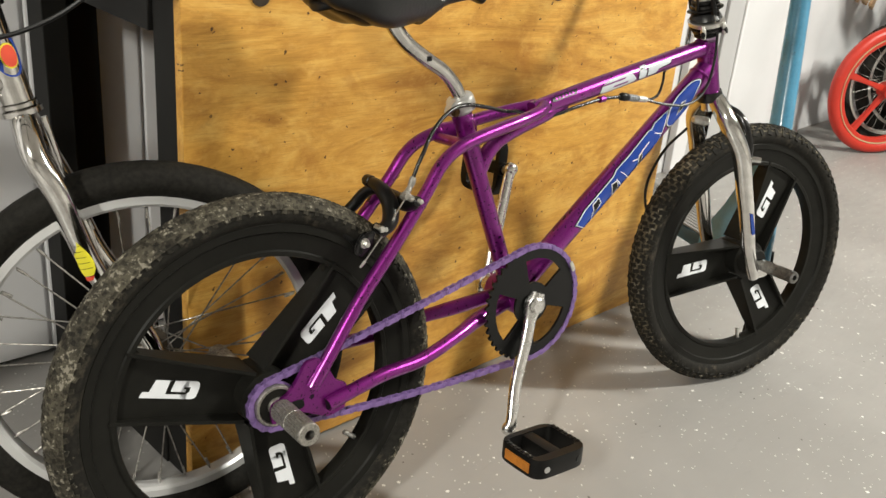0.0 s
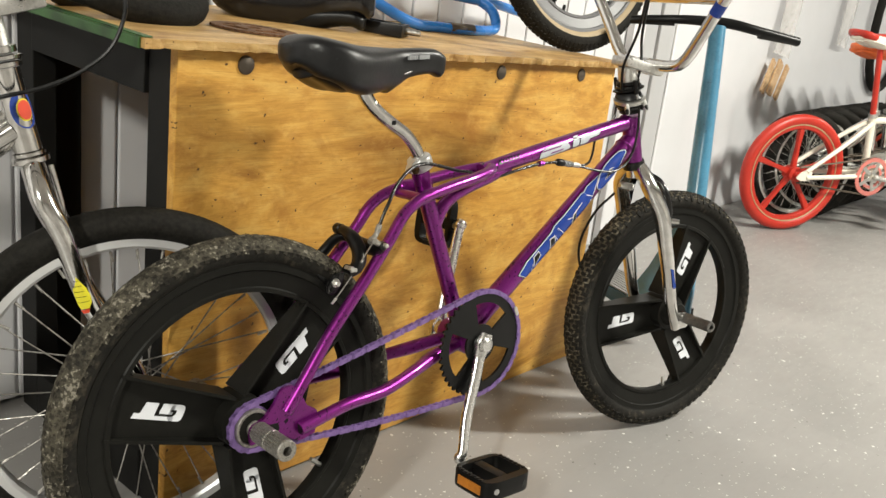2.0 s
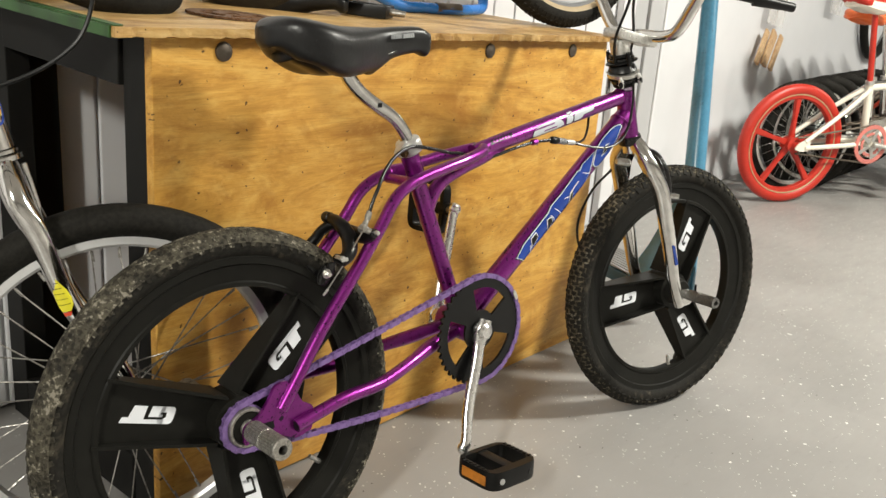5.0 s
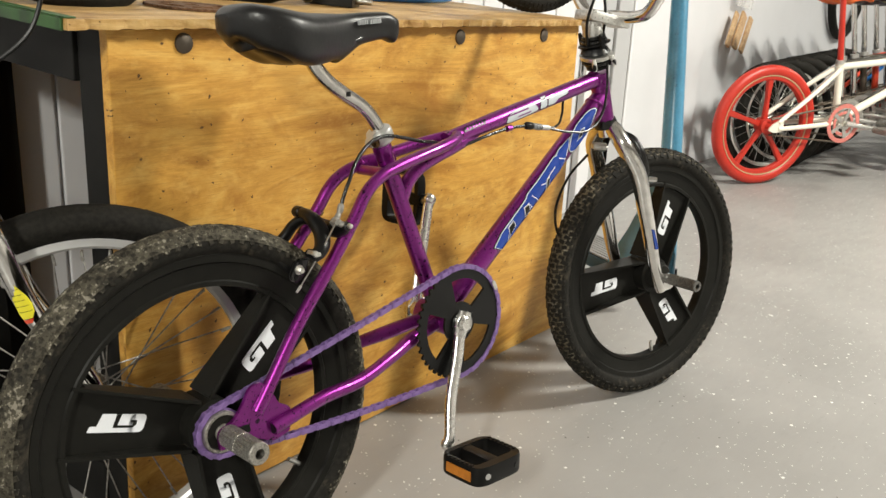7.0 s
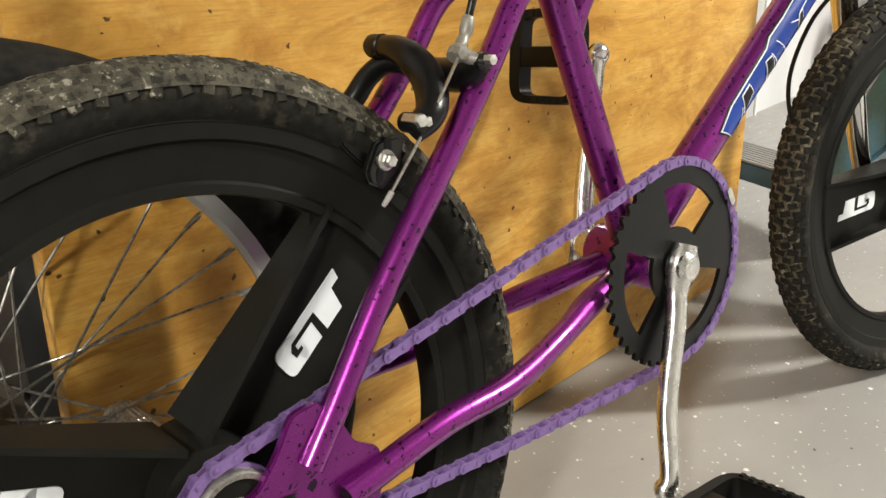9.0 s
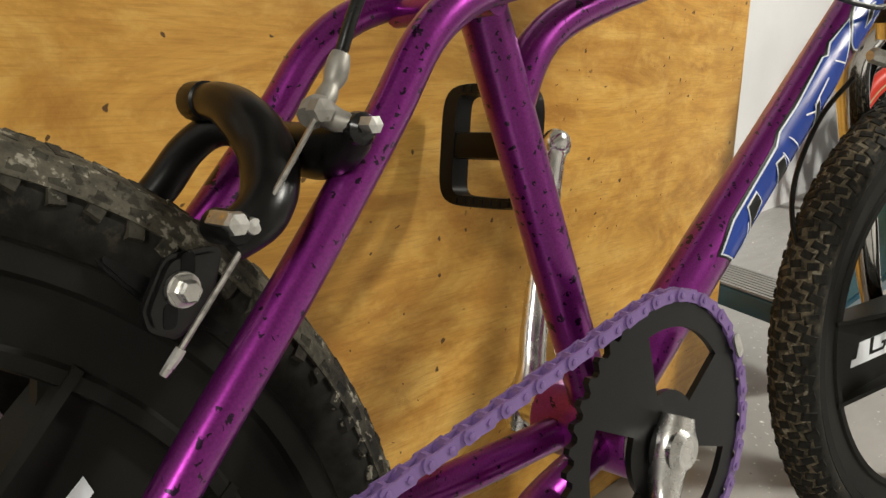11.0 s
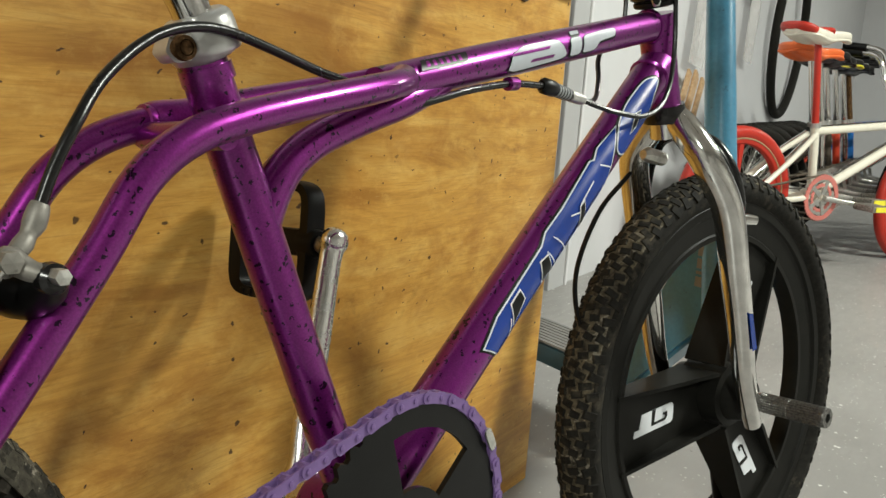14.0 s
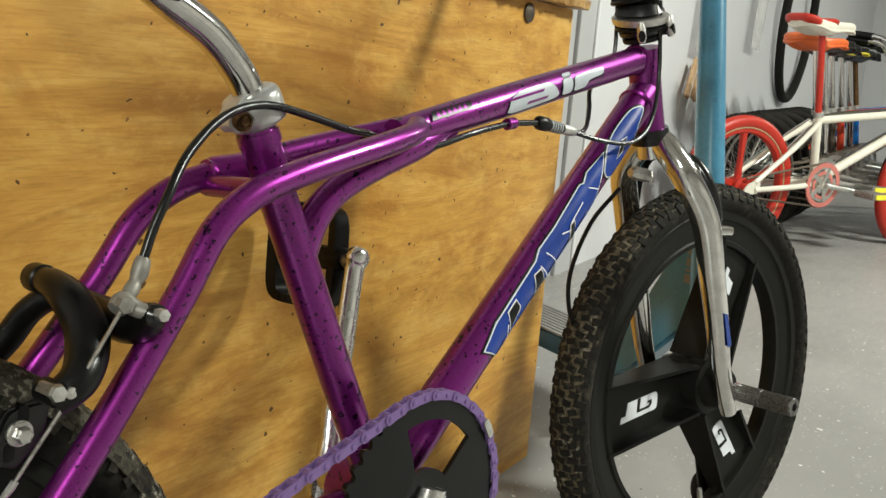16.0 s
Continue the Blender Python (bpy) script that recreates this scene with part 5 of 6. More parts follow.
for qx, qz in ((0.1375, 0.1805), (0.1295, 0.1630)):
    brake_part(PADS, "holder_slot", prism(rounded([(qx - 0.0024, qz + 0.0045), (qx + 0.0030, qz + 0.0050), (qx + 0.0022, qz - 0.0045), (qx - 0.0032, qz - 0.0050)], 3, 0.35), -0.0304, -0.0299), BLACK, "dark slot")
brake_part(PADS, "brake_shoe", prism(rounded([(0.106, 0.186), (0.118, 0.191), (0.148, 0.180), (0.166, 0.158), (0.156, 0.148), (0.128, 0.163)], 3, 0.25), -0.0225, -0.0172, bevel=0.0015), BLACK, "black brake shoe")
bp("bare_cable", tube([(0.1775, -0.0605, 0.2375), (0.1510, -0.0600, 0.2012), (0.1235, -0.0520, 0.1600)], 0.0011, n=4, seg=6), STEEL)
bp("cable_end", tube([(0.1250, -0.0525, 0.1622, 0.0020), (0.1232, -0.0520, 0.1596, 0.0021), (0.1190, -0.0505, 0.1538, 0.0016)], n=1, seg=8), ALLOY, "crimped silver cable end")
bp("rear_brake_cable", tube([(0.1970, -0.0500, 0.2605), (0.2035, -0.050, 0.2760), (0.2135, -0.049, 0.2930), (0.2310, -0.040, 0.3125), (0.2560, -0.031, 0.3305), (0.2790, -0.0255, 0.3400), (0.3050, -0.0225, 0.3425), (0.3390, -0.018, 0.3368), (0.3780, -0.013, 0.3283), (0.4120, -0.004, 0.3238), (0.4440, 0.000, 0.3130), (0.4750, -0.008, 0.3150), (0.5150, -0.0125, 0.3250), (0.5500, -0.0115, 0.3310), (0.5800, -0.010, 0.3345), (0.6180, -0.010, 0.3355)], 0.0027, n=7, seg=10), CABLE, "black brake cable")
bp("cable_adjuster", tube([(0.6150, -0.010, 0.3356, 0.0040), (0.6190, -0.010, 0.3355, 0.0066), (0.6310, -0.010, 0.3340, 0.0066), (0.6330, -0.010, 0.3337, 0.0054), (0.6540, -0.010, 0.3308, 0.0054), (0.6580, -0.010, 0.3302, 0.0042)], n=1, seg=12), BLACK, "black knurled cable adjuster")
for k in range(5):
    bp("adjuster_bar", tube([(0.6350 + k * 0.0040, -0.010, 0.3334 - k * 0.00055, 0.0057), (0.6368 + k * 0.0040, -0.010, 0.3332 - k * 0.00055, 0.0057)], n=1, seg=12), PRINT, "pale printed bar")
bp("adjuster_tip", tube([(0.6575, -0.010, 0.3303, 0.0050), (0.6740, -0.010, 0.3282, 0.0050), (0.6790, -0.010, 0.3275, 0.0040)], n=1, seg=10), ALLOY, "silver adjuster tip")
bp("cable_clip", tube([(0.5690, -0.0105, 0.3336, 0.0052), (0.5800, -0.010, 0.3345, 0.0052)], n=1, seg=12), PURPLE)
bp("split_cable", tube([(0.676, -0.011, 0.3275), (0.700, -0.016, 0.3220), (0.725, -0.022, 0.3180), (0.757, -0.027, 0.3170), (0.788, -0.028, 0.3270), (0.812, -0.026, 0.350), (0.825, -0.023, 0.385), (0.826, -0.022, 0.42), (0.818, -0.024, 0.465)], 0.0023, n=7, seg=8), CABLE, "black brake cable")
bp("split_cable", tube([(0.676, -0.009, 0.3280), (0.700, -0.004, 0.3270), (0.722, 0.002, 0.3330), (0.738, 0.009, 0.350), (0.749, 0.016, 0.368), (0.768, 0.0205, 0.382), (0.797, 0.023, 0.392), (0.812, 0.024, 0.415), (0.812, 0.023, 0.465)], 0.0023, n=7, seg=8), CABLE, "black brake cable")
fp("rotor_cable", tube([ahead(0.15, -0.026, -0.010, 0.0026), ahead(0.20, -0.034, -0.030, 0.0026), ahead(0.26, -0.022, -0.060, 0.0026), ahead(0.33, -0.030, -0.10, 0.0026)], n=6, seg=8), BLACK, "black brake cable")
fp("rotor_cable", tube([ahead(0.15, 0.026, 0.006, 0.0026), ahead(0.19, 0.024, -0.012, 0.0026), ahead(0.25, 0.0, -0.046, 0.0026), ahead(0.33, -0.02, -0.095, 0.0026)], n=6, seg=8), BLACK, "black brake cable")

# ---- the chrome bicycle beside the bench ----
LEFT = pose(-0.0545, -0.003, 0.2500, -3.1, 0, -23)
chrome_bike = thing("chrome_bicycle", LEFT @ Matrix.Translation((0, 0, -0.258)), "chrome bicycle with spoked front wheel and smooth black tyre", "bicycle")
UPL = Matrix.Translation((0, 0, 0.258))


def lp(name, bm, mat, label="", smooth=True):
    return part(name, bm, mat, chrome_bike, label, UPL, smooth)


def spoke_mesh(r0, r1, y0, lean, thick=0.0011):
    a = (r0 * math.sin(lean), y0, r0 * math.cos(lean))
    bm = tube([(*a, thick), (0, y0 * 0.1, r1, thick)], n=1, seg=6)
    me = bpy.data.meshes.new("spoke")
    bm.to_mesh(me)
    bm.free()
    me.materials.append(STEEL)
    return me


def spoked_wheel(parent, m, R, r, rubber, rim_mat, spokes, single, label, tread=0):
    w = part("front_wheel" if single else "spoked_wheel", lathe([(0.0, -0.050), (0.006, -0.050), (0.006, -0.036), (0.022, -0.033), (0.022, -0.029), (0.013, -0.026), (0.012, 0.0), (0.013, 0.026), (0.022, 0.029), (0.022, 0.033), (0.006, 0.036), (0.006, 0.050), (0.0, 0.050)], 20), GRIME, parent, label)
    w.matrix_local = m
    part("rim", lathe([(R - 2 * r + 0.007, -0.013), (R - 2 * r - 0.008, -0.0132), (R - 2 * r - 0.012, -0.0095), (R - 2 * r - 0.013, 0.0), (R - 2 * r - 0.012, 0.0095), (R - 2 * r - 0.008, 0.0132), (R - 2 * r + 0.007, 0.013)], 72, closed=True), rim_mat, w, "silver rim")
    part("tyre", tyre_mesh(R, r, 1.05, 72), rubber, w, "smooth black tyre")
    if tread:
        tr = part("tread", knob_mesh(R, r, [(-1.0, 0, 1), (-0.5, 0.5, 1), (0, 0, 1), (0.5, 0.5, 1), (1.0, 0, 1)], tread, 0.014, 0.003, 9), rubber, w, smooth=False)
        tr["kind"] = "stuff"
    kinds = [spoke_mesh(0.021, R - 2 * r - 0.014, s * 0.030, ln) for s in (-1, 1) for ln in (1.15, -1.15)]
    if single:
        for k in range(spokes):
            ob = part("spoke", kinds[(k % 2) * 2 + (k // 2) % 2], None, w)
            ob.matrix_local = Matrix.Rotation(2 * math.pi * k / spokes, 4, "Y")
        for k in range(spokes):
            a = 2 * math.pi * k / spokes
            ob = part("nipple", tube([((R - 2 * r - 0.016) * math.sin(a), 0, (R - 2 * r - 0.016) * math.cos(a), 0.0022), ((R - 2 * r - 0.030) * math.sin(a), 0.0, (R - 2 * r - 0.030) * math.cos(a), 0.0018)], n=1, seg=6), STEEL, w)
    else:
        allsp = bmesh.new()
        for k in range(spokes):
            tmp = bmesh.new()
            tmp.from_mesh(kinds[(k % 2) * 2 + (k // 2) % 2])
            tmp.transform(Matrix.Rotation(2 * math.pi * k / spokes, 4, "Y"))
            me = bpy.data.meshes.new("x")
            tmp.to_mesh(me)
            tmp.free()
            allsp.from_mesh(me)
            bpy.data.meshes.remove(me)
        part("spokes", allsp, STEEL, w)["kind"] = "stuff"
    return w


spoked_wheel(chrome_bike, UPL, 0.2635, 0.0227, RUBBER_CLEAN, RIM, 36, True, "spoked front wheel of the chrome bicycle")
CA = (np.array([-0.164, 0.446]), np.array([-0.134, 0.326]))
cax = (CA[0] - CA[1]) / np.hypot(*(CA[0] - CA[1]))


def cpt(d, fwd, y, r):
    q = CA[1] + cax * d + np.array([cax[1], -cax[0]]) * fwd
    return (q[0], y, q[1], r)


lp("head_tube", tube([cpt(0.012, 0, 0, 0.0185), cpt(0.06, 0, 0, 0.0180), cpt(0.118, 0, 0, 0.0185)], n=2, seg=22), CHROME, "chrome head tube")
for d, rr, h in ((-0.004, 0.024, 0.008), (0.005, 0.021, 0.006), (0.119, 0.023, 0.007), (0.128, 0.0255, 0.006), (0.136, 0.021, 0.010)):
    lp("headset_ring", tube([cpt(d, 0, 0, rr * 0.92), cpt(d + 0.001, 0, 0, rr), cpt(d + h - 0.001, 0, 0, rr), cpt(d + h, 0, 0, rr * 0.92)], n=1, seg=24), CHROME)
for s in (-1, 1):
    lp("fork_leg", tube([cpt(-0.006, 0.0, s * 0.006, 0.0150), cpt(-0.020, 0.001, s * 0.024, 0.0155), cpt(-0.05, 0.002, s * 0.044, 0.0152), cpt(-0.10, 0.012, s * 0.050, 0.0145), cpt(-0.20, 0.022, s * 0.050, 0.0130), (-0.006, s * 0.050, 0.04, 0.0115), (0.0, s * 0.050, -0.012, 0.0105)], n=6, seg=18), CHROME, "chrome fork leg")

    def leaf(rows, lift, s=s):
        """A patch on the fork leg from rows of (along, back edge, front edge)."""
        bm = bmesh.new()
        grid = []
        for d, c0, c1 in rows:
            grid.append([])
            for k in range(7):
                th = (c0 + (c1 - c0) * k / 6) / 0.0138
                grid[-1].append(bm.verts.new(cpt(d, 0.019 + (0.0139 + lift) * math.sin(th), s * (0.0500 + (0.0139 + lift) * math.cos(th)), 0)[:3]))
        for a, b in zip(grid, grid[1:]):
            for k in range(6):
                bm.faces.new((a[k], a[k + 1], b[k + 1], b[k]))
        bmesh.ops.recalc_face_normals(bm, faces=bm.faces)
        return bm

    lp("fork_sticker", leaf([(-0.150, -0.012, -0.006), (-0.158, -0.014, -0.002), (-0.168, -0.015, 0.003), (-0.180, -0.014, 0.006), (-0.190, -0.013, 0.005), (-0.197, -0.010, 0.001)], 0.0010), YELLOW, "yellow winged sticker")
    for k in range(5):
        d = -0.157 - k * 0.0075
        lp("sticker_line", leaf([(d, -0.0135, -0.003 + k * 0.0015), (d - 0.0006, -0.0135, -0.003 + k * 0.0015)], 0.0014), BLACK)
    lp("sticker_foot", leaf([(-0.198, -0.010, 0.001), (-0.203, -0.008, -0.001)], 0.0012), REDDOT)
lp("fork_strut", tube([cpt(-0.01, 0.022, -0.012, 0.004), cpt(-0.06, 0.022, -0.014, 0.004), cpt(-0.085, 0.022, -0.014, 0.002)], n=2, seg=10), CHROME)


def badge(r, wide, tall, lift, mat, label):
    bm = bmesh.new()
    loop = []
    for k in range(24):
        a = 2 * math.pi * k / 24
        c, d = wide * math.cos(a), tall * math.sin(a)
        th = c / r + 0.55
        loop.append(bm.verts.new(((r + lift) * math.sin(th), -(r + lift) * math.cos(th), d)))
    f = bm.faces.new(loop)
    bmesh.ops.recalc_face_normals(bm, faces=[f])
    if f.normal.y > 0:
        f.normal_flip()
    bm.transform(Matrix.Translation(cpt(0.065, 0, 0, 0)[:3]) @ Matrix.Rotation(math.atan2(cax[0], cax[1]), 4, "Y"))
    lp("head_badge", bm, mat, label)


badge(0.0182, 0.0165, 0.024, 0.0010, BLUE, "blue oval head badge")
badge(0.0182, 0.0095, 0.0145, 0.0018, YELLOW, "yellow ring on the badge")
badge(0.0182, 0.0080, 0.0125, 0.0026, REDDOT, "red disc on the badge")
lp("top_tube", tube([cpt(0.098, -0.008, 0, 0.0155), (-0.30, 0, 0.425, 0.0155), (-0.58, 0, 0.40, 0.0155)], n=2, seg=18), CHROME, "chrome top tube")
lp("down_tube", tube([cpt(0.040, -0.008, 0, 0.0180), (-0.28, 0, 0.265, 0.0185), (-0.52, 0, 0.06, 0.0185)], n=2, seg=18), CHROME, "chrome down tube")
lp("gusset", tube([cpt(0.060, -0.012, 0, 0.0075), (-0.20, 0, 0.37, 0.0085), (-0.245, 0, 0.315, 0.008)], n=4, seg=12), CHROME)
lp("seat_tube", tube([(-0.60, 0, 0.43, 0.0155), (-0.54, 0, 0.05, 0.0155)], n=1, seg=18), CHROME)
lp("stem", tube([cpt(0.146, 0, 0, 0.0155), cpt(0.185, 0, 0, 0.0155)], n=1, seg=18), ALLOY)
sblock = box(-0.030, 0.068, -0.022, 0.022, -0.013, 0.013, 0.005)
sblock.transform(Matrix.Translation(cpt(0.192, 0, 0, 0)[:3]) @ turn_y(18))
lp("stem_block", sblock, ALLOY, "silver stem block")
hb = cpt(0.205, 0.04, 0, 0)
side = [(0, 0.05, 0), (0, 0.09, 0.01), (-0.01, 0.14, 0.09), (-0.02, 0.18, 0.17), (-0.03, 0.22, 0.19), (-0.06, 0.33, 0.195)]
lp("handlebar", tube([(hb[0] + a, -b, hb[2] + c) for a, b, c in side[::-1]] + [(hb[0], 0, hb[2])] + [(hb[0] + a, b, hb[2] + c) for a, b, c in side], 0.0111, n=5, seg=14), CHROME, "chrome handlebar")
for s in (-1, 1):
    lp("grip", tube([(hb[0] - 0.040, s * 0.24, hb[2] + 0.191), (hb[0] - 0.062, s * 0.335, hb[2] + 0.1955)], 0.016, n=1, seg=14), BLACK, "black grip")
lp("brake_cable", tube([(-0.30, -0.07, 0.398), (-0.192, -0.06, 0.405), (-0.156, -0.06, 0.413), (-0.118, -0.06, 0.425), (-0.079, -0.06, 0.445), (-0.045, -0.06, 0.474), (-0.029, -0.06, 0.508), (-0.026, -0.06, 0.54), (-0.04, -0.05, 0.60), (-0.09, -0.04, 0.64)], 0.0027, n=8, seg=8), BLACK, "black brake cable")
lp("bar_clamp", tube([cpt(0.165, -0.045, -0.03, 0.016), cpt(0.185, -0.060, -0.035, 0.018), cpt(0.200, -0.085, -0.04, 0.016)], n=3, seg=12), BLACK, "black lever clamp")
rearw = spoked_wheel(chrome_bike, UPL @ Matrix.Translation((-0.92, 0, 0)), 0.2575, 0.0225, RUBBER_CLEAN, ALLOY, 36, False, "spoked rear wheel")
for s in (-1, 1):
    lp("rear_stay", tube([(-0.58, s * 0.02, 0.40, 0.009), (-0.92, s * 0.055, 0.0, 0.009)], n=1, seg=12), CHROME)
    lp("rear_stay", tube([(-0.54, s * 0.02, 0.05, 0.009), (-0.92, s * 0.055, 0.0, 0.009)], n=1, seg=12), CHROME)

# ---- things on the bench ----


def top_z(y):
    return 0.745 + 0.05 * (y + 0.02)


sprocket = thing("loose_sprocket", pose(0.225, 0.135, top_z(0.135), 2.9, 0, 10), "rusty steel sprocket lying flat on the bench", "sprocket")


def flat_gear(R, hole, teeth, h):
    bm = bmesh.new()
    n = teeth * 4
    rings = []
    for z in (0.0005, h):
        o = [bm.verts.new(((R + (0.0035 if k % 4 in (1, 2) else 0)) * math.cos(2 * math.pi * k / n), (R + (0.0035 if k % 4 in (1, 2) else 0)) * math.sin(2 * math.pi * k / n), z)) for k in range(n)]
        i = [bm.verts.new((hole * math.cos(2 * math.pi * k / n), hole * math.sin(2 * math.pi * k / n), z)) for k in range(n)]
        rings.append((o, i))
    (o0, i0), (o1, i1) = rings
    for k in range(n):
        j = (k + 1) % n
        for f in ((o1[k], o1[j], i1[j], i1[k]), (o0[j], o0[k], i0[k], i0[j]), (o0[k], o0[j], o1[j], o1[k]), (i0[j], i0[k], i1[k], i1[j])):
            bm.faces.new(f)
    bmesh.ops.recalc_face_normals(bm, faces=bm.faces)
    return bm


part("ring", flat_gear(0.068, 0.052, 36, 0.004), RUST, sprocket)
part("spider", flat_gear(0.030, 0.012, 8, 0.0045), RUST, sprocket)
for k in range(5):
    arm5 = box(0.024, 0.056, -0.005, 0.005, 0.0008, 0.0042)
    arm5.transform(Matrix.Rotation(2 * math.pi * k / 5, 4, "Z"))
    part("arm", arm5, RUST, sprocket, smooth=False)

seat2 = thing("loose_saddle", pose(0.425, 0.30, top_z(0.30), 0, 0, -52), "glossy black saddle lying on the bench", "saddle")
part("cover", saddle_mesh(-0.16, 0.165, 0.070, 0.075, 0.02, 0.045), BLACK_GLOSS, seat2)
part("base", saddle_mesh(-0.12, 0.15, 0.030, 0.045, 0.02, 0.028), BLACK, seat2)
tyre2 = thing("folded_tyre", pose(0.058, 0.235, top_z(0.235), 3, 0, 12), "black tyre lying on the bench", "tyre")
part("tyre_casing", tube([(0.105 * math.cos(a), 0.090 * math.sin(a), 0.026 + 0.012 * math.cos(2 * a), 0.024) for a in np.linspace(0, 2 * math.pi, 15)], n=5, seg=14, cap=False), RUBBER_CLEAN, tyre2)
part("wire_bead", tube([(0.084 * math.cos(a), 0.069 * math.sin(a), 0.040 + 0.012 * math.cos(2 * a), 0.006) for a in np.linspace(0, 2 * math.pi, 15)], n=5, seg=8, cap=False), BLACK, tyre2, "black bead of the tyre")
pedal2 = thing("loose_pedal", pose(0.60, 0.215, top_z(0.215) + 0.013, 3, 0, 35), "black resin pedal lying on the bench", "pedal")
pb = bmesh.new()
for x0, x1 in ((-0.045, -0.037), (0.037, 0.045)):
    box(x0, x1, -0.045, 0.045, -0.012, 0.012, 0.002, pb)
for y0 in (-0.045, 0.036):
    box(-0.037, 0.037, y0, y0 + 0.009, -0.012, 0.012, 0.002, pb)
box(-0.012, 0.012, -0.036, 0.036, -0.010, 0.010, 0.003, pb)
part("pedal_body", pb, BLACK, pedal2)
part("spindle", tube([(0, -0.045, 0, 0.007), (0, -0.075, 0, 0.006)], n=1, seg=10), STEEL, pedal2)

bars = thing("blue_handlebar", pose(0.86, 0.40, top_z(0.40), 3, 0, -6), "bright blue high-rise handlebar lying on the bench", "handlebar")
part("bar", tube([(-0.42, 0.16, 0.15), (-0.30, 0.10, 0.135), (-0.22, 0.02, 0.10), (-0.06, -0.06, 0.022), (0.04, -0.075, 0.013), (0.18, -0.07, 0.013), (0.235, -0.06, 0.022), (0.245, -0.03, 0.060), (0.225, 0.02, 0.085), (0.26, 0.06, 0.085), (0.50, 0.10, 0.055)], 0.0125, n=6, seg=16), BLUE_BAR, bars)
part("crossbar", tube([(-0.24, 0.03, 0.11), (0.22, 0.0, 0.078)], 0.0115, n=1, seg=14), BLUE_BAR, bars)
part("knurled_clamp", tube([(0.065, -0.0755, 0.0131), (0.145, -0.0722, 0.013)], 0.0129, n=1, seg=16), GRIME, bars, "dark clamp area")

wheel2 = thing("mag_wheel", pose(1.150, 0.115, top_z(0.115), -8, 0, -12), "grey mag wheel with tan-wall tyre standing on the bench", "wheel")
W2 = Matrix.Translation((0, 0, 0.262))
part("rim", mag_rim(0.222), GREY_PL, wheel2, m=W2)
part("hub", mag_hub(0.030, 0.045, 0.018), BLACK, wheel2, m=W2)
for a in (92, 164, 236, 308, 20):
    part("blade", mag_blade(0.222, a, 0.014, 0.018, 0.004, 0.018, 0.010, 0.030), BLACK, wheel2, "black blade", m=W2)
part("tyre", tyre_mesh(0.258, 0.0255), TAN, wheel2, "tan side wall", m=W2)
part("tread_band", lathe([(0.2585 - 0.0255 + 0.0262 * math.cos(a), 0.0262 * 0.94 * math.sin(a)) for a in np.linspace(-1.85, 1.85, 18)] + [(0.236, 0.012), (0.236, -0.012)], 80, closed=True), RUBBER_CLEAN, wheel2, "black tread", m=W2)
part("tread", knob_mesh(0.2585, 0.0255, [(-1.05, 0, 1), (-0.52, 0.5, 1), (0, 0, 1), (0.52, 0.5, 1), (1.05, 0, 1)], 110, 0.0105, 0.0030, 21), RUBBER_CLEAN, wheel2, m=W2, smooth=False)["kind"] = "stuff"
part("valve", tube([(-0.045, 0, 0.262 - 0.180, 0.0038), (-0.040, 0, 0.262 - 0.155, 0.0038)], n=1, seg=10), BLACK, wheel2)

# ---- the scooter behind the front wheel ----
POLE_A, POLE_D = Vector((1.261, -0.2075, 0.521)), Vector((0.246, 0.180, 0.952)).normalized()
scooter = thing("kick_scooter", pose(1.30, -0.16, 0), "blue kick scooter with black handlebar and ribbed deck", "scooter")
SC = Matrix.Translation((-1.30, 0.16, 0))
REARWARD = Vector((0.420, 0.907, 0)).normalized()
ACROSS = Vector((0.59, -0.807, 0)).normalized()
SIDE = Vector((0.907, -0.420, 0)).normalized()


def pp(d):
    return POLE_A + POLE_D * d


def sp(name, bm, mat, label="", smooth=True):
    return part(name, bm, mat, scooter, label, SC, smooth)


sp("column", tube([(*pp(-0.30), 0.0245), (*pp(-0.1), 0.0240), (*pp(0.15), 0.0215), (*pp(0.345), 0.0185)], n=3, seg=24), SCOOT, "chipped light blue steering column")
tip = pp(0.352)
BACK = Vector((0.807, 0.590, 0)).normalized()
sp("handlebar", tube([(*(tip - ACROSS * 0.197 + Vector((0, 0, -0.012)) + BACK * 0.03), 0.0105), (*(tip - ACROSS * 0.10), 0.0105), (*(tip - ACROSS * 0.03 + Vector((0, 0, 0.004))), 0.012), (*(tip + ACROSS * 0.03 + Vector((0, 0, 0.004))), 0.012), (*(tip + ACROSS * 0.09 + Vector((0, 0, -0.004))), 0.011), (*(tip + ACROSS * 0.197 + Vector((0, 0, -0.018)) + BACK * 0.03), 0.011)], n=5, seg=14), BLACK, "black T handlebar")
for s in (-1, 1):
    z0 = -0.004 if s < 0 else -0.010
    z1 = -0.012 if s < 0 else -0.018
    sp("grip", tube([(*(tip + ACROSS * s * 0.10 + Vector((0, 0, z0)) + BACK * 0.006), 0.0118), (*(tip + ACROSS * s * 0.200 + Vector((0, 0, z1)) + BACK * 0.03), 0.0100)], n=1, seg=14), BLACK, "ribbed black grip")
rot = Matrix(((REARWARD.x, SIDE.x, 0, 0), (REARWARD.y, SIDE.y, 0, 0), (0, 0, 1, 0), (0, 0, 0, 1)))
sp("column", tube([(*pp(-0.345), 0.0225), (*pp(-0.29), 0.0240)], n=1, seg=22), SCOOT, "chipped light blue column foot")
DECK = Matrix.Translation((1.43, 0.005, 0.127)) @ rot
deck = box(-0.14, 0.47, -0.0675, 0.0675, -0.020, 0.018, 0.012)
deck.transform(DECK)
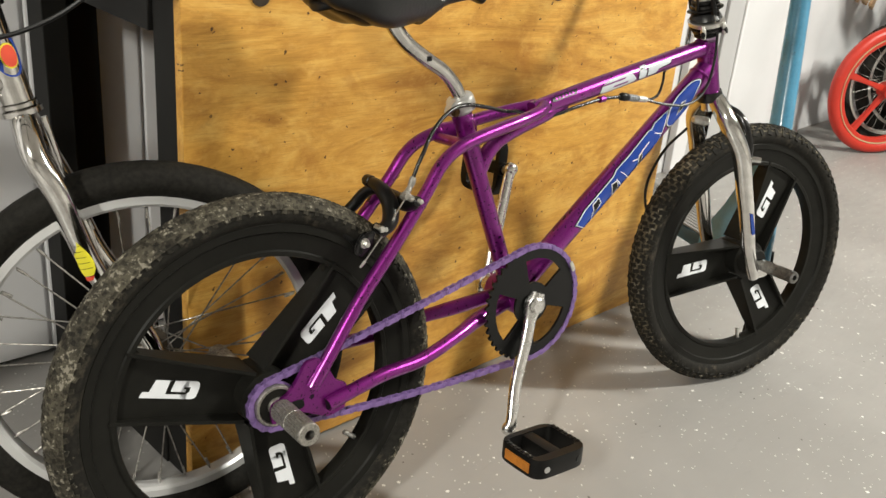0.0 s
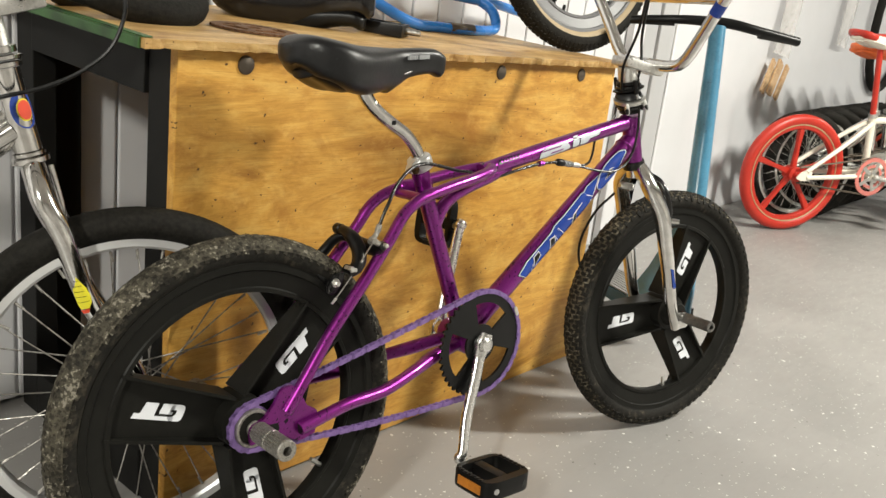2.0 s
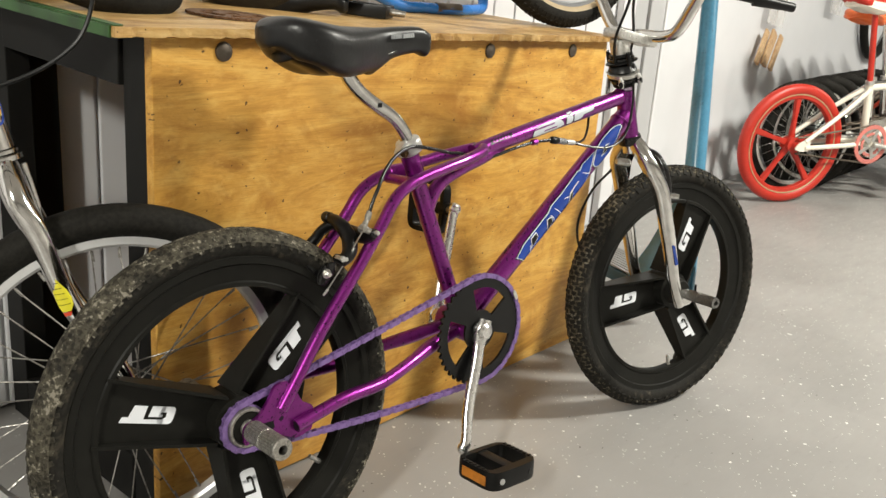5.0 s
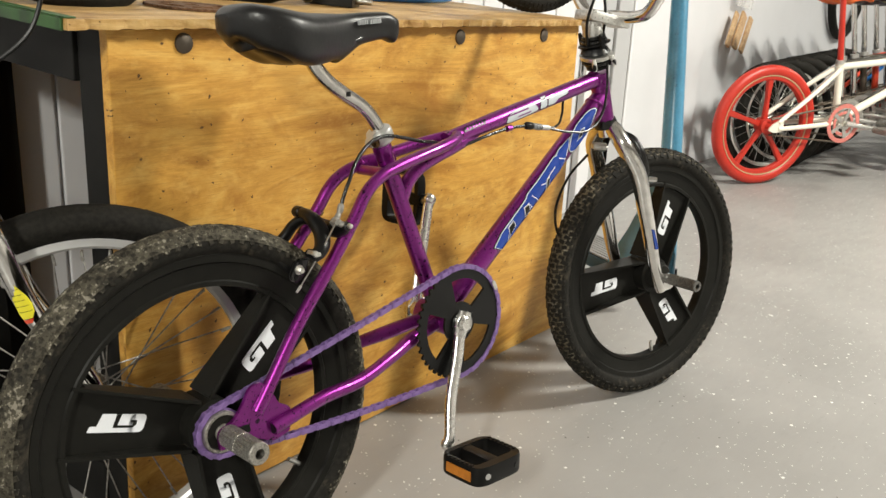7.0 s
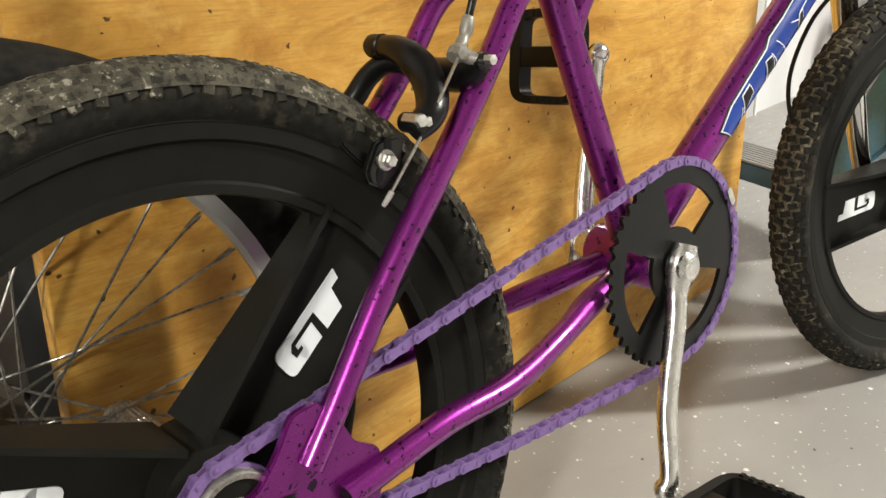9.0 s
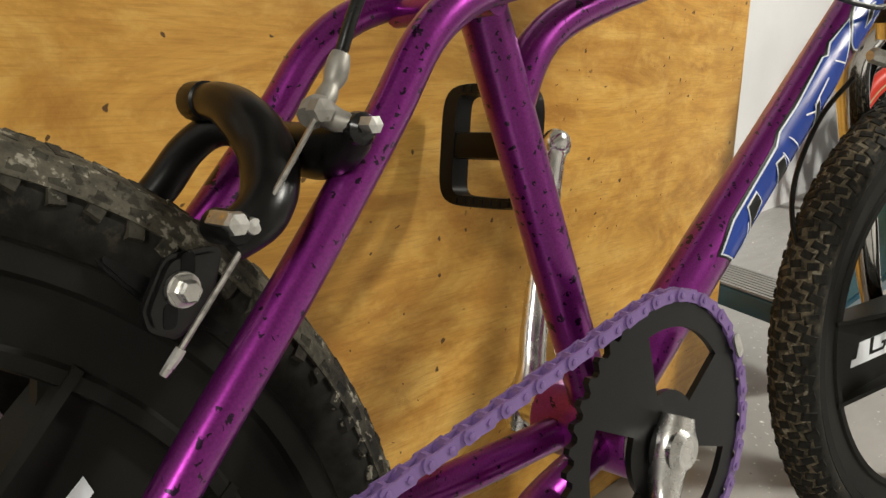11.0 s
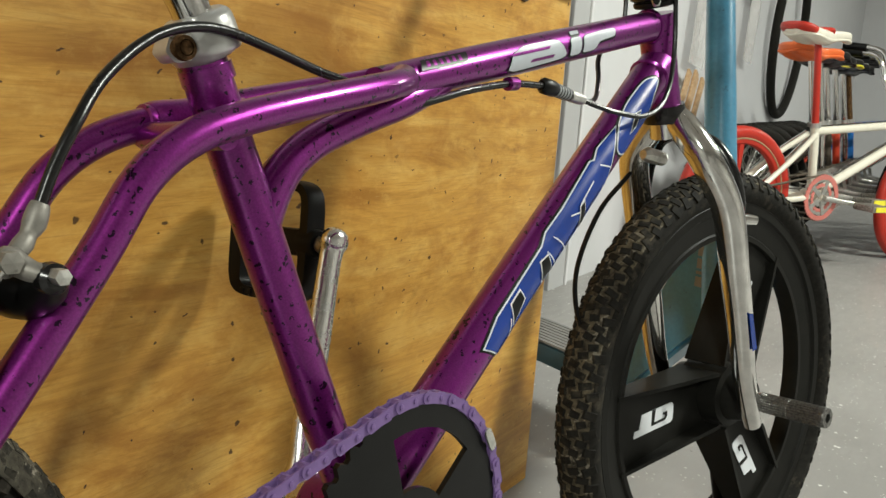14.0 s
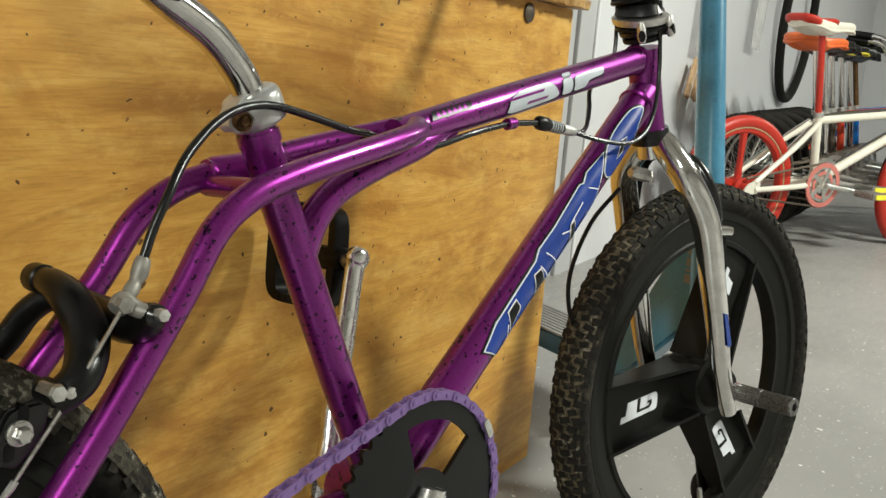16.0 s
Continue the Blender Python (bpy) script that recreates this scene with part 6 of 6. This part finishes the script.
sp("deck", deck, TEAL, "dark teal deck")
pad = box(-0.13, 0.462, -0.062, 0.062, 0.0181, 0.0192, 0.0004)
pad.transform(DECK)
sp("deck_pad", pad, RIB, "grey rubber deck pad", smooth=False)
for k in range(9):
    ridge = box(-0.125, 0.46, -0.060 + k * 0.0135, -0.0515 + k * 0.0135, 0.0193, 0.0216, 0.0006)
    ridge.transform(DECK)
    sp("deck_rib", ridge, RIB, "grey rubber rib", smooth=False)
neck_a, neck_b = pp(-0.13), Vector((1.300, -0.035, 0.142))
along_neck = (neck_b - neck_a)
flat_len = math.hypot(along_neck.x, along_neck.y)
NECK = Matrix.Translation((neck_a.x, neck_a.y, 0)) @ rot
riser = prism([(-0.012, neck_a.z + 0.055), (0.020, neck_a.z + 0.030), (flat_len * 0.52, neck_b.z + 0.120), (flat_len * 0.80, neck_b.z + 0.035), (flat_len * 0.82, neck_b.z - 0.015), (flat_len * 0.50, neck_b.z + 0.02), (-0.030, neck_a.z - 0.100)], -0.022, 0.022, bevel=0.006)
riser.transform(NECK)
sp("riser", riser, SCOOT, "blue front riser of the scooter")
for k, (a, b2) in enumerate(((0.0, 0.014), (0.018, 0.022), (0.026, 0.040), (0.044, 0.058))):
    bar = box(0.004, 0.016, -0.0232, -0.0222, neck_a.z - 0.062 + a, neck_a.z - 0.062 + b2)
    bar.transform(NECK)
    sp("printed_bar", bar, RIB, "pale printed bar", smooth=False)
foot = pp(-0.345)
WHEELS = Matrix.Translation((foot.x, foot.y, 0)) @ rot
for x0, lb in ((-0.045, "small front wheel"), (0.80, "small rear wheel")):
    wl = lathe([(0.008, -0.012), (0.024, -0.013), (0.032, -0.012), (0.037, -0.008), (0.039, 0.0), (0.037, 0.008), (0.032, 0.012), (0.024, 0.013), (0.008, 0.012)], 32, closed=True)
    wl.transform(WHEELS @ Matrix.Translation((x0, 0, 0.040)))
    sp("wheel", wl, RUBBER_CLEAN, lb)
for s in (-1, 1):
    ff = tube([(0.0, s * 0.022, 0.215, 0.010), (-0.018, s * 0.021, 0.13, 0.008), (-0.045, s * 0.021, 0.040, 0.007)], n=2)
    ff.transform(WHEELS)
    sp("front_fork_blade", ff, BLACK, "black fork blade")
    rf = tube([(0.70, s * 0.024, 0.105, 0.010), (0.80, s * 0.022, 0.040, 0.009)], n=1)
    rf.transform(WHEELS)
    sp("rear_fork_blade", rf, TEAL)

# ---- the row of bicycles along the wall ----


def row_bicycle(x, y, heading, lean, frame_mat, R, wheel_kind, wheel_mat, rubber, seat_mat, seat2_mat, post_mat, ring_mat, label, seat_h=0.62, bars=True):
    """A small bicycle with its rear axle over (x, y)."""
    b = thing("bicycle", pose(x, y, floor_z(x) + 0.001, -lean, 0, heading), label, "bicycle", "bicycles along the wall")
    zz = Matrix.Translation((0, 0, R))

    def q(name, bm, mat, label="", smooth=True):
        return part(name, bm, mat, b, label, zz, smooth)

    bbx = (0.375, 0.015)
    q("seat_tube", tube([(0.338, 0, 0.270, 0.0150), (bbx[0], 0, bbx[1], 0.0150)], n=1, seg=14), frame_mat)
    q("top_tube", tube([(0.342, 0, 0.248, 0.0145), (0.835, 0, 0.300, 0.0145)], n=1, seg=14), frame_mat)
    q("down_tube", tube([(bbx[0], 0, bbx[1], 0.0170), (0.850, 0, 0.255, 0.0165)], n=1, seg=14), frame_mat)
    q("head_tube", tube([(0.860, 0, 0.225, 0.0170), (0.827, 0, 0.325, 0.0170)], n=1, seg=14), frame_mat)
    q("bottom_bracket", lathe([(0.0, -0.036), (0.022, -0.036), (0.022, 0.036), (0.0, 0.036)], 18, at=(bbx[0], 0, bbx[1])), frame_mat)
    for s in (-1, 1):
        q("seat_stay", tube([(0.330, s * 0.018, 0.238, 0.0095), (0.20, s * 0.044, 0.145, 0.0095), (0.03, s * 0.056, 0.020, 0.0090)], n=4, seg=12), frame_mat)
        q("chain_stay", tube([(0.355, s * 0.024, 0.015, 0.0105), (0.24, s * 0.050, 0.008, 0.0105), (0.03, s * 0.057, -0.006, 0.0100)], n=4, seg=12), frame_mat)
        q("dropout", prism(rounded([(-0.022, -0.012), (0.0, 0.016), (0.050, 0.034), (0.056, -0.016), (0.012, -0.022)], 2, 0.3), s * 0.057 - 0.003, s * 0.057 + 0.003), frame_mat)
        q("fork_leg", tube([(0.867, s * 0.012, 0.215, 0.0140), (0.880, s * 0.045, 0.190, 0.0140), (0.905, s * 0.055, 0.12, 0.0130), (0.990, s * 0.055, 0.0, 0.0110)], n=5, seg=12), frame_mat if frame_mat is CREAM else CHROME)
        crank = (bbx[0] + s * 0.165, bbx[1] - s * 0.02)
        q("crank_arm", tube([(bbx[0], -s * 0.062, bbx[1], 0.010), (crank[0], -s * 0.078, crank[1], 0.009)], n=1, seg=12), ALLOY, "silver crank arm")
        pd = box(crank[0] - 0.042, crank[0] + 0.042, min(-s * 0.088, -s * 0.175), max(-s * 0.088, -s * 0.175), crank[1] - 0.012, crank[1] + 0.012, 0.004)
        ped = q("pedal", pd, STEEL if s > 0 else BLACK, "caged metal pedal")
        part("reflector", box(crank[0] - 0.030, crank[0] + 0.030, -s * 0.1765 - 0.001, -s * 0.1765 + 0.001, crank[1] - 0.009, crank[1] + 0.009), YELLOW, ped, "yellow reflector", m=zz, smooth=False)
    for k, xw in enumerate((0.0, 0.990)):
        m = zz @ Matrix.Translation((xw, 0, 0))
        if wheel_kind == "mag":
            w = part("rear_wheel" if k == 0 else "front_wheel", lathe([(R - 0.062, -0.009), (R - 0.058, -0.014), (R - 0.044, -0.016), (R - 0.044, 0.016), (R - 0.058, 0.014), (R - 0.062, 0.009)], 64, closed=True), wheel_mat, b, "moulded spoke wheel")
            w.matrix_local = m
            part("rim_line", lathe([(R - 0.0455, -0.0155), (R - 0.0440, -0.0180), (R - 0.0405, -0.0180), (R - 0.0395, -0.0155)], 64, closed=True), TAN, w, "tan rim edge")
            part("tyre", tyre_mesh(R, 0.0235, 0.95, 64), rubber, w)
            part("hub", lathe([(0.0, -0.045), (0.012, -0.045), (0.014, -0.03), (0.030, -0.026), (0.030, 0.026), (0.014, 0.03), (0.012, 0.045), (0.0, 0.045)], 24), wheel_mat, w)
            for j in range(5):
                blade = prism([(0.024, -0.013), (0.10, -0.0085), (R - 0.058, -0.014), (R - 0.058, 0.014), (0.10, 0.0085), (0.024, 0.013)], -0.009, 0.009, bevel=0.003)
                part("wheel_blade", blade, wheel_mat, w, m=turn_y(72 * j + 20 + 40 * k))
        else:
            w = spoked_wheel(b, m, R, 0.0245, rubber, wheel_mat, 28, False, "spoked wheel", 60)
    ring = flat_gear(0.082, 0.066, 40, 0.004)
    ring.transform(Matrix.Translation((bbx[0], -0.046, bbx[1])) @ Matrix.Rotation(radians(90), 4, "X"))
    cr = q("chainring", ring, ring_mat, "drilled chainring", smooth=False)
    for j in range(5):
        a5 = box(0.012, 0.068, -0.008, 0.008, -0.002, 0.002)
        a5.transform(zz @ Matrix.Translation((bbx[0], -0.048, bbx[1])) @ Matrix.Rotation(radians(90), 4, "X") @ Matrix.Rotation(2 * math.pi * j / 5, 4, "Z"))
        part("spider_arm", a5, ALLOY, cr, "silver spider arm", smooth=False)
    inner = flat_gear(0.050, 0.040, 20, 0.003)
    inner.transform(zz @ Matrix.Translation((bbx[0], -0.0455, bbx[1])) @ Matrix.Rotation(radians(90), 4, "X"))
    part("inner_ring", inner, ring_mat, cr, smooth=False)
    for sgn in (1, -1):
        q("chain_run", tube([(0.0, -0.044, sgn * 0.032, 0.0045), (bbx[0], -0.044, bbx[1] + sgn * 0.083, 0.0045)], n=1, seg=6), GRIME, "greasy chain run")
    sx = 0.338 - 0.2 * (seat_h - R - 0.270)
    q("seat_post", tube([(0.340, 0, 0.255, 0.0120), (sx, 0, seat_h - R, 0.0120)], n=1, seg=14), post_mat, "straight seat post")
    q("seat_clamp", tube([(0.340, 0, 0.262, 0.0190), (0.337, 0, 0.278, 0.0190)], n=1, seg=14), ALLOY)
    st = q("saddle", saddle_mesh(sx - 0.14, sx + 0.15, seat_h - R + 0.050, 0.072, 0.02, 0.030), seat2_mat if seat2_mat is CREAM else seat_mat, "padded saddle")
    if seat2_mat is CREAM:
        part("saddle_pad", saddle_mesh(sx - 0.150, sx + 0.045, seat_h - R + 0.056, 0.074, 0.035, 0.022), seat_mat, st, "red rear pad", m=zz)
    part("saddle_edge", saddle_mesh(sx - 0.142, sx + 0.155, seat_h - R + 0.026, 0.074, 0.02, 0.012), seat2_mat, st, "saddle edge band", m=zz)
    if bars:
        q("stem", tube([(0.827, 0, 0.325, 0.0140), (0.815, 0, 0.37, 0.0140), (0.860, 0, 0.38, 0.0125)], n=2, seg=12), CHROME)
        path2 = [(0, 0.05, 0), (0, 0.09, 0.01), (-0.01, 0.14, 0.10), (-0.02, 0.18, 0.19), (-0.05, 0.33, 0.21)]
        q("handlebar", tube([(0.860 + a, -c, 0.38 + d) for a, c, d in path2[::-1]] + [(0.860, 0, 0.38)] + [(0.860 + a, c, 0.38 + d) for a, c, d in path2], 0.0111, n=5, seg=12), CHROME)
        for s in (-1, 1):
            q("grip", tube([(0.830, s * 0.24, 0.582), (0.809, s * 0.335, 0.590)], 0.016, n=1, seg=12), BLACK)
    return b


row_bicycle(3.095, 0.200, -32, -2, CREAM, 0.251, "mag", RED, RED, RED, CREAM, RED, RED_PINK, "cream bicycle with red mag wheels and red tyres", 0.800)
row_bicycle(3.255, 0.225, -34, 1, CHROME, 0.250, "spoke", ALLOY, RUBBER_CLEAN, ORANGE_VINYL, ORANGE_VINYL, CHROME, ALLOY, "chrome bicycle with black tyres and orange saddle", 0.750)
row_bicycle(3.44, 0.220, -35, 2, CHROME, 0.250, "spoke", ALLOY, RUBBER_CLEAN, VINYL, BLACK, CHROME, ALLOY, "chrome bicycle with a long black saddle", 0.75)
row_bicycle(3.63, 0.230, -36, 2, GRIME, 0.250, "spoke", ALLOY, RUBBER_CLEAN, VINYL, BLACK, CHROME, STEEL, "dull brown bicycle with black tyres", 0.74)
row_bicycle(3.83, 0.225, -36, 2, REDDOT, 0.250, "spoke", ALLOY, RUBBER_CLEAN, VINYL, YELLOW, CHROME, ALLOY, "red bicycle with black and yellow saddle", 0.74)
row_bicycle(4.04, 0.220, -37, 3, CHROME, 0.250, "spoke", STEEL, RUBBER_CLEAN, VINYL, BLACK, CHROME, ALLOY, "chrome bicycle with dull rims", 0.73)
row_bicycle(4.27, 0.220, -36, 3, BLUE_BAR, 0.250, "spoke", ALLOY, RUBBER_CLEAN, VINYL, BLACK, BRASS, ALLOY, "blue bicycle with black tyres", 0.73)

# ---- things hung on the wall ----
bag = thing("hanging_bag", pose(3.46, WALL_Y - 0.02, 0.60), "clear bag with wooden handles hung on the wall", "bag")


def sheet_bag(w, h, d, seed):
    bm = bmesh.new()
    rnd = random.Random(seed)
    nx, nz = 9, 16
    for s in (-1, 1):
        g = [[bm.verts.new((w * (i / nx - 0.5), -d / 2 + s * d / 2 * math.sin(math.pi * i / nx) * math.sin(math.pi * min(1, j / nz * 1.1)) + rnd.uniform(-0.003, 0.003), h * j / nz)) for i in range(nx + 1)] for j in range(nz + 1)]
        for a, b in zip(g, g[1:]):
            for k in range(nx):
                bm.faces.new((a[k], a[k + 1], b[k + 1], b[k]))
    bmesh.ops.recalc_face_normals(bm, faces=bm.faces)
    return bm


lean_bag = Matrix.Rotation(radians(6), 4, "Y")
part("bag_film", sheet_bag(0.20, 0.70, 0.03, 2), CLEAR, bag, m=Matrix.Translation((0.06, 0, 0.17)) @ lean_bag)
for k in range(4):
    slat = box(-0.021, 0.021, -0.006, 0.006, 0.0, 0.165 + 0.008 * (k % 2), 0.003)
    slat.transform(Matrix.Translation((-0.095 + k * 0.050, -0.018 - 0.011 * (k % 2), 0.004 * (k % 3) - 0.010 * k)) @ Matrix.Rotation(radians(27), 4, "Y"))
    part("wooden_handle", slat, WOODBLOCK, bag, "flat wooden slat in the bag", smooth=False)
bag2 = thing("hanging_bag", pose(4.33, WALL_Y - 0.02, 0.845), "clear plastic bag hung on the wall", "bag")
part("bag_print", box(-0.05, 0.05, -0.046, -0.044, 0.30, 0.45), PRINT, bag2, "faded grey print", smooth=False)
part("bag_film", sheet_bag(0.17, 0.60, 0.04, 5), CLEAR, bag2, m=Matrix.Rotation(radians(5), 4, "Y"))
hung = thing("spare_tyre", pose(5.2, WALL_Y - 0.045, 1.06, 2, 0, 0), "narrow black tyre hung on the wall", "tyre")
part("tyre_casing", tube([(0.36 * math.cos(a), 0, 0.44 * math.sin(a), 0.024) for a in np.linspace(0, 2 * math.pi, 25)], n=4, seg=12, cap=False), RUBBER_CLEAN, hung)
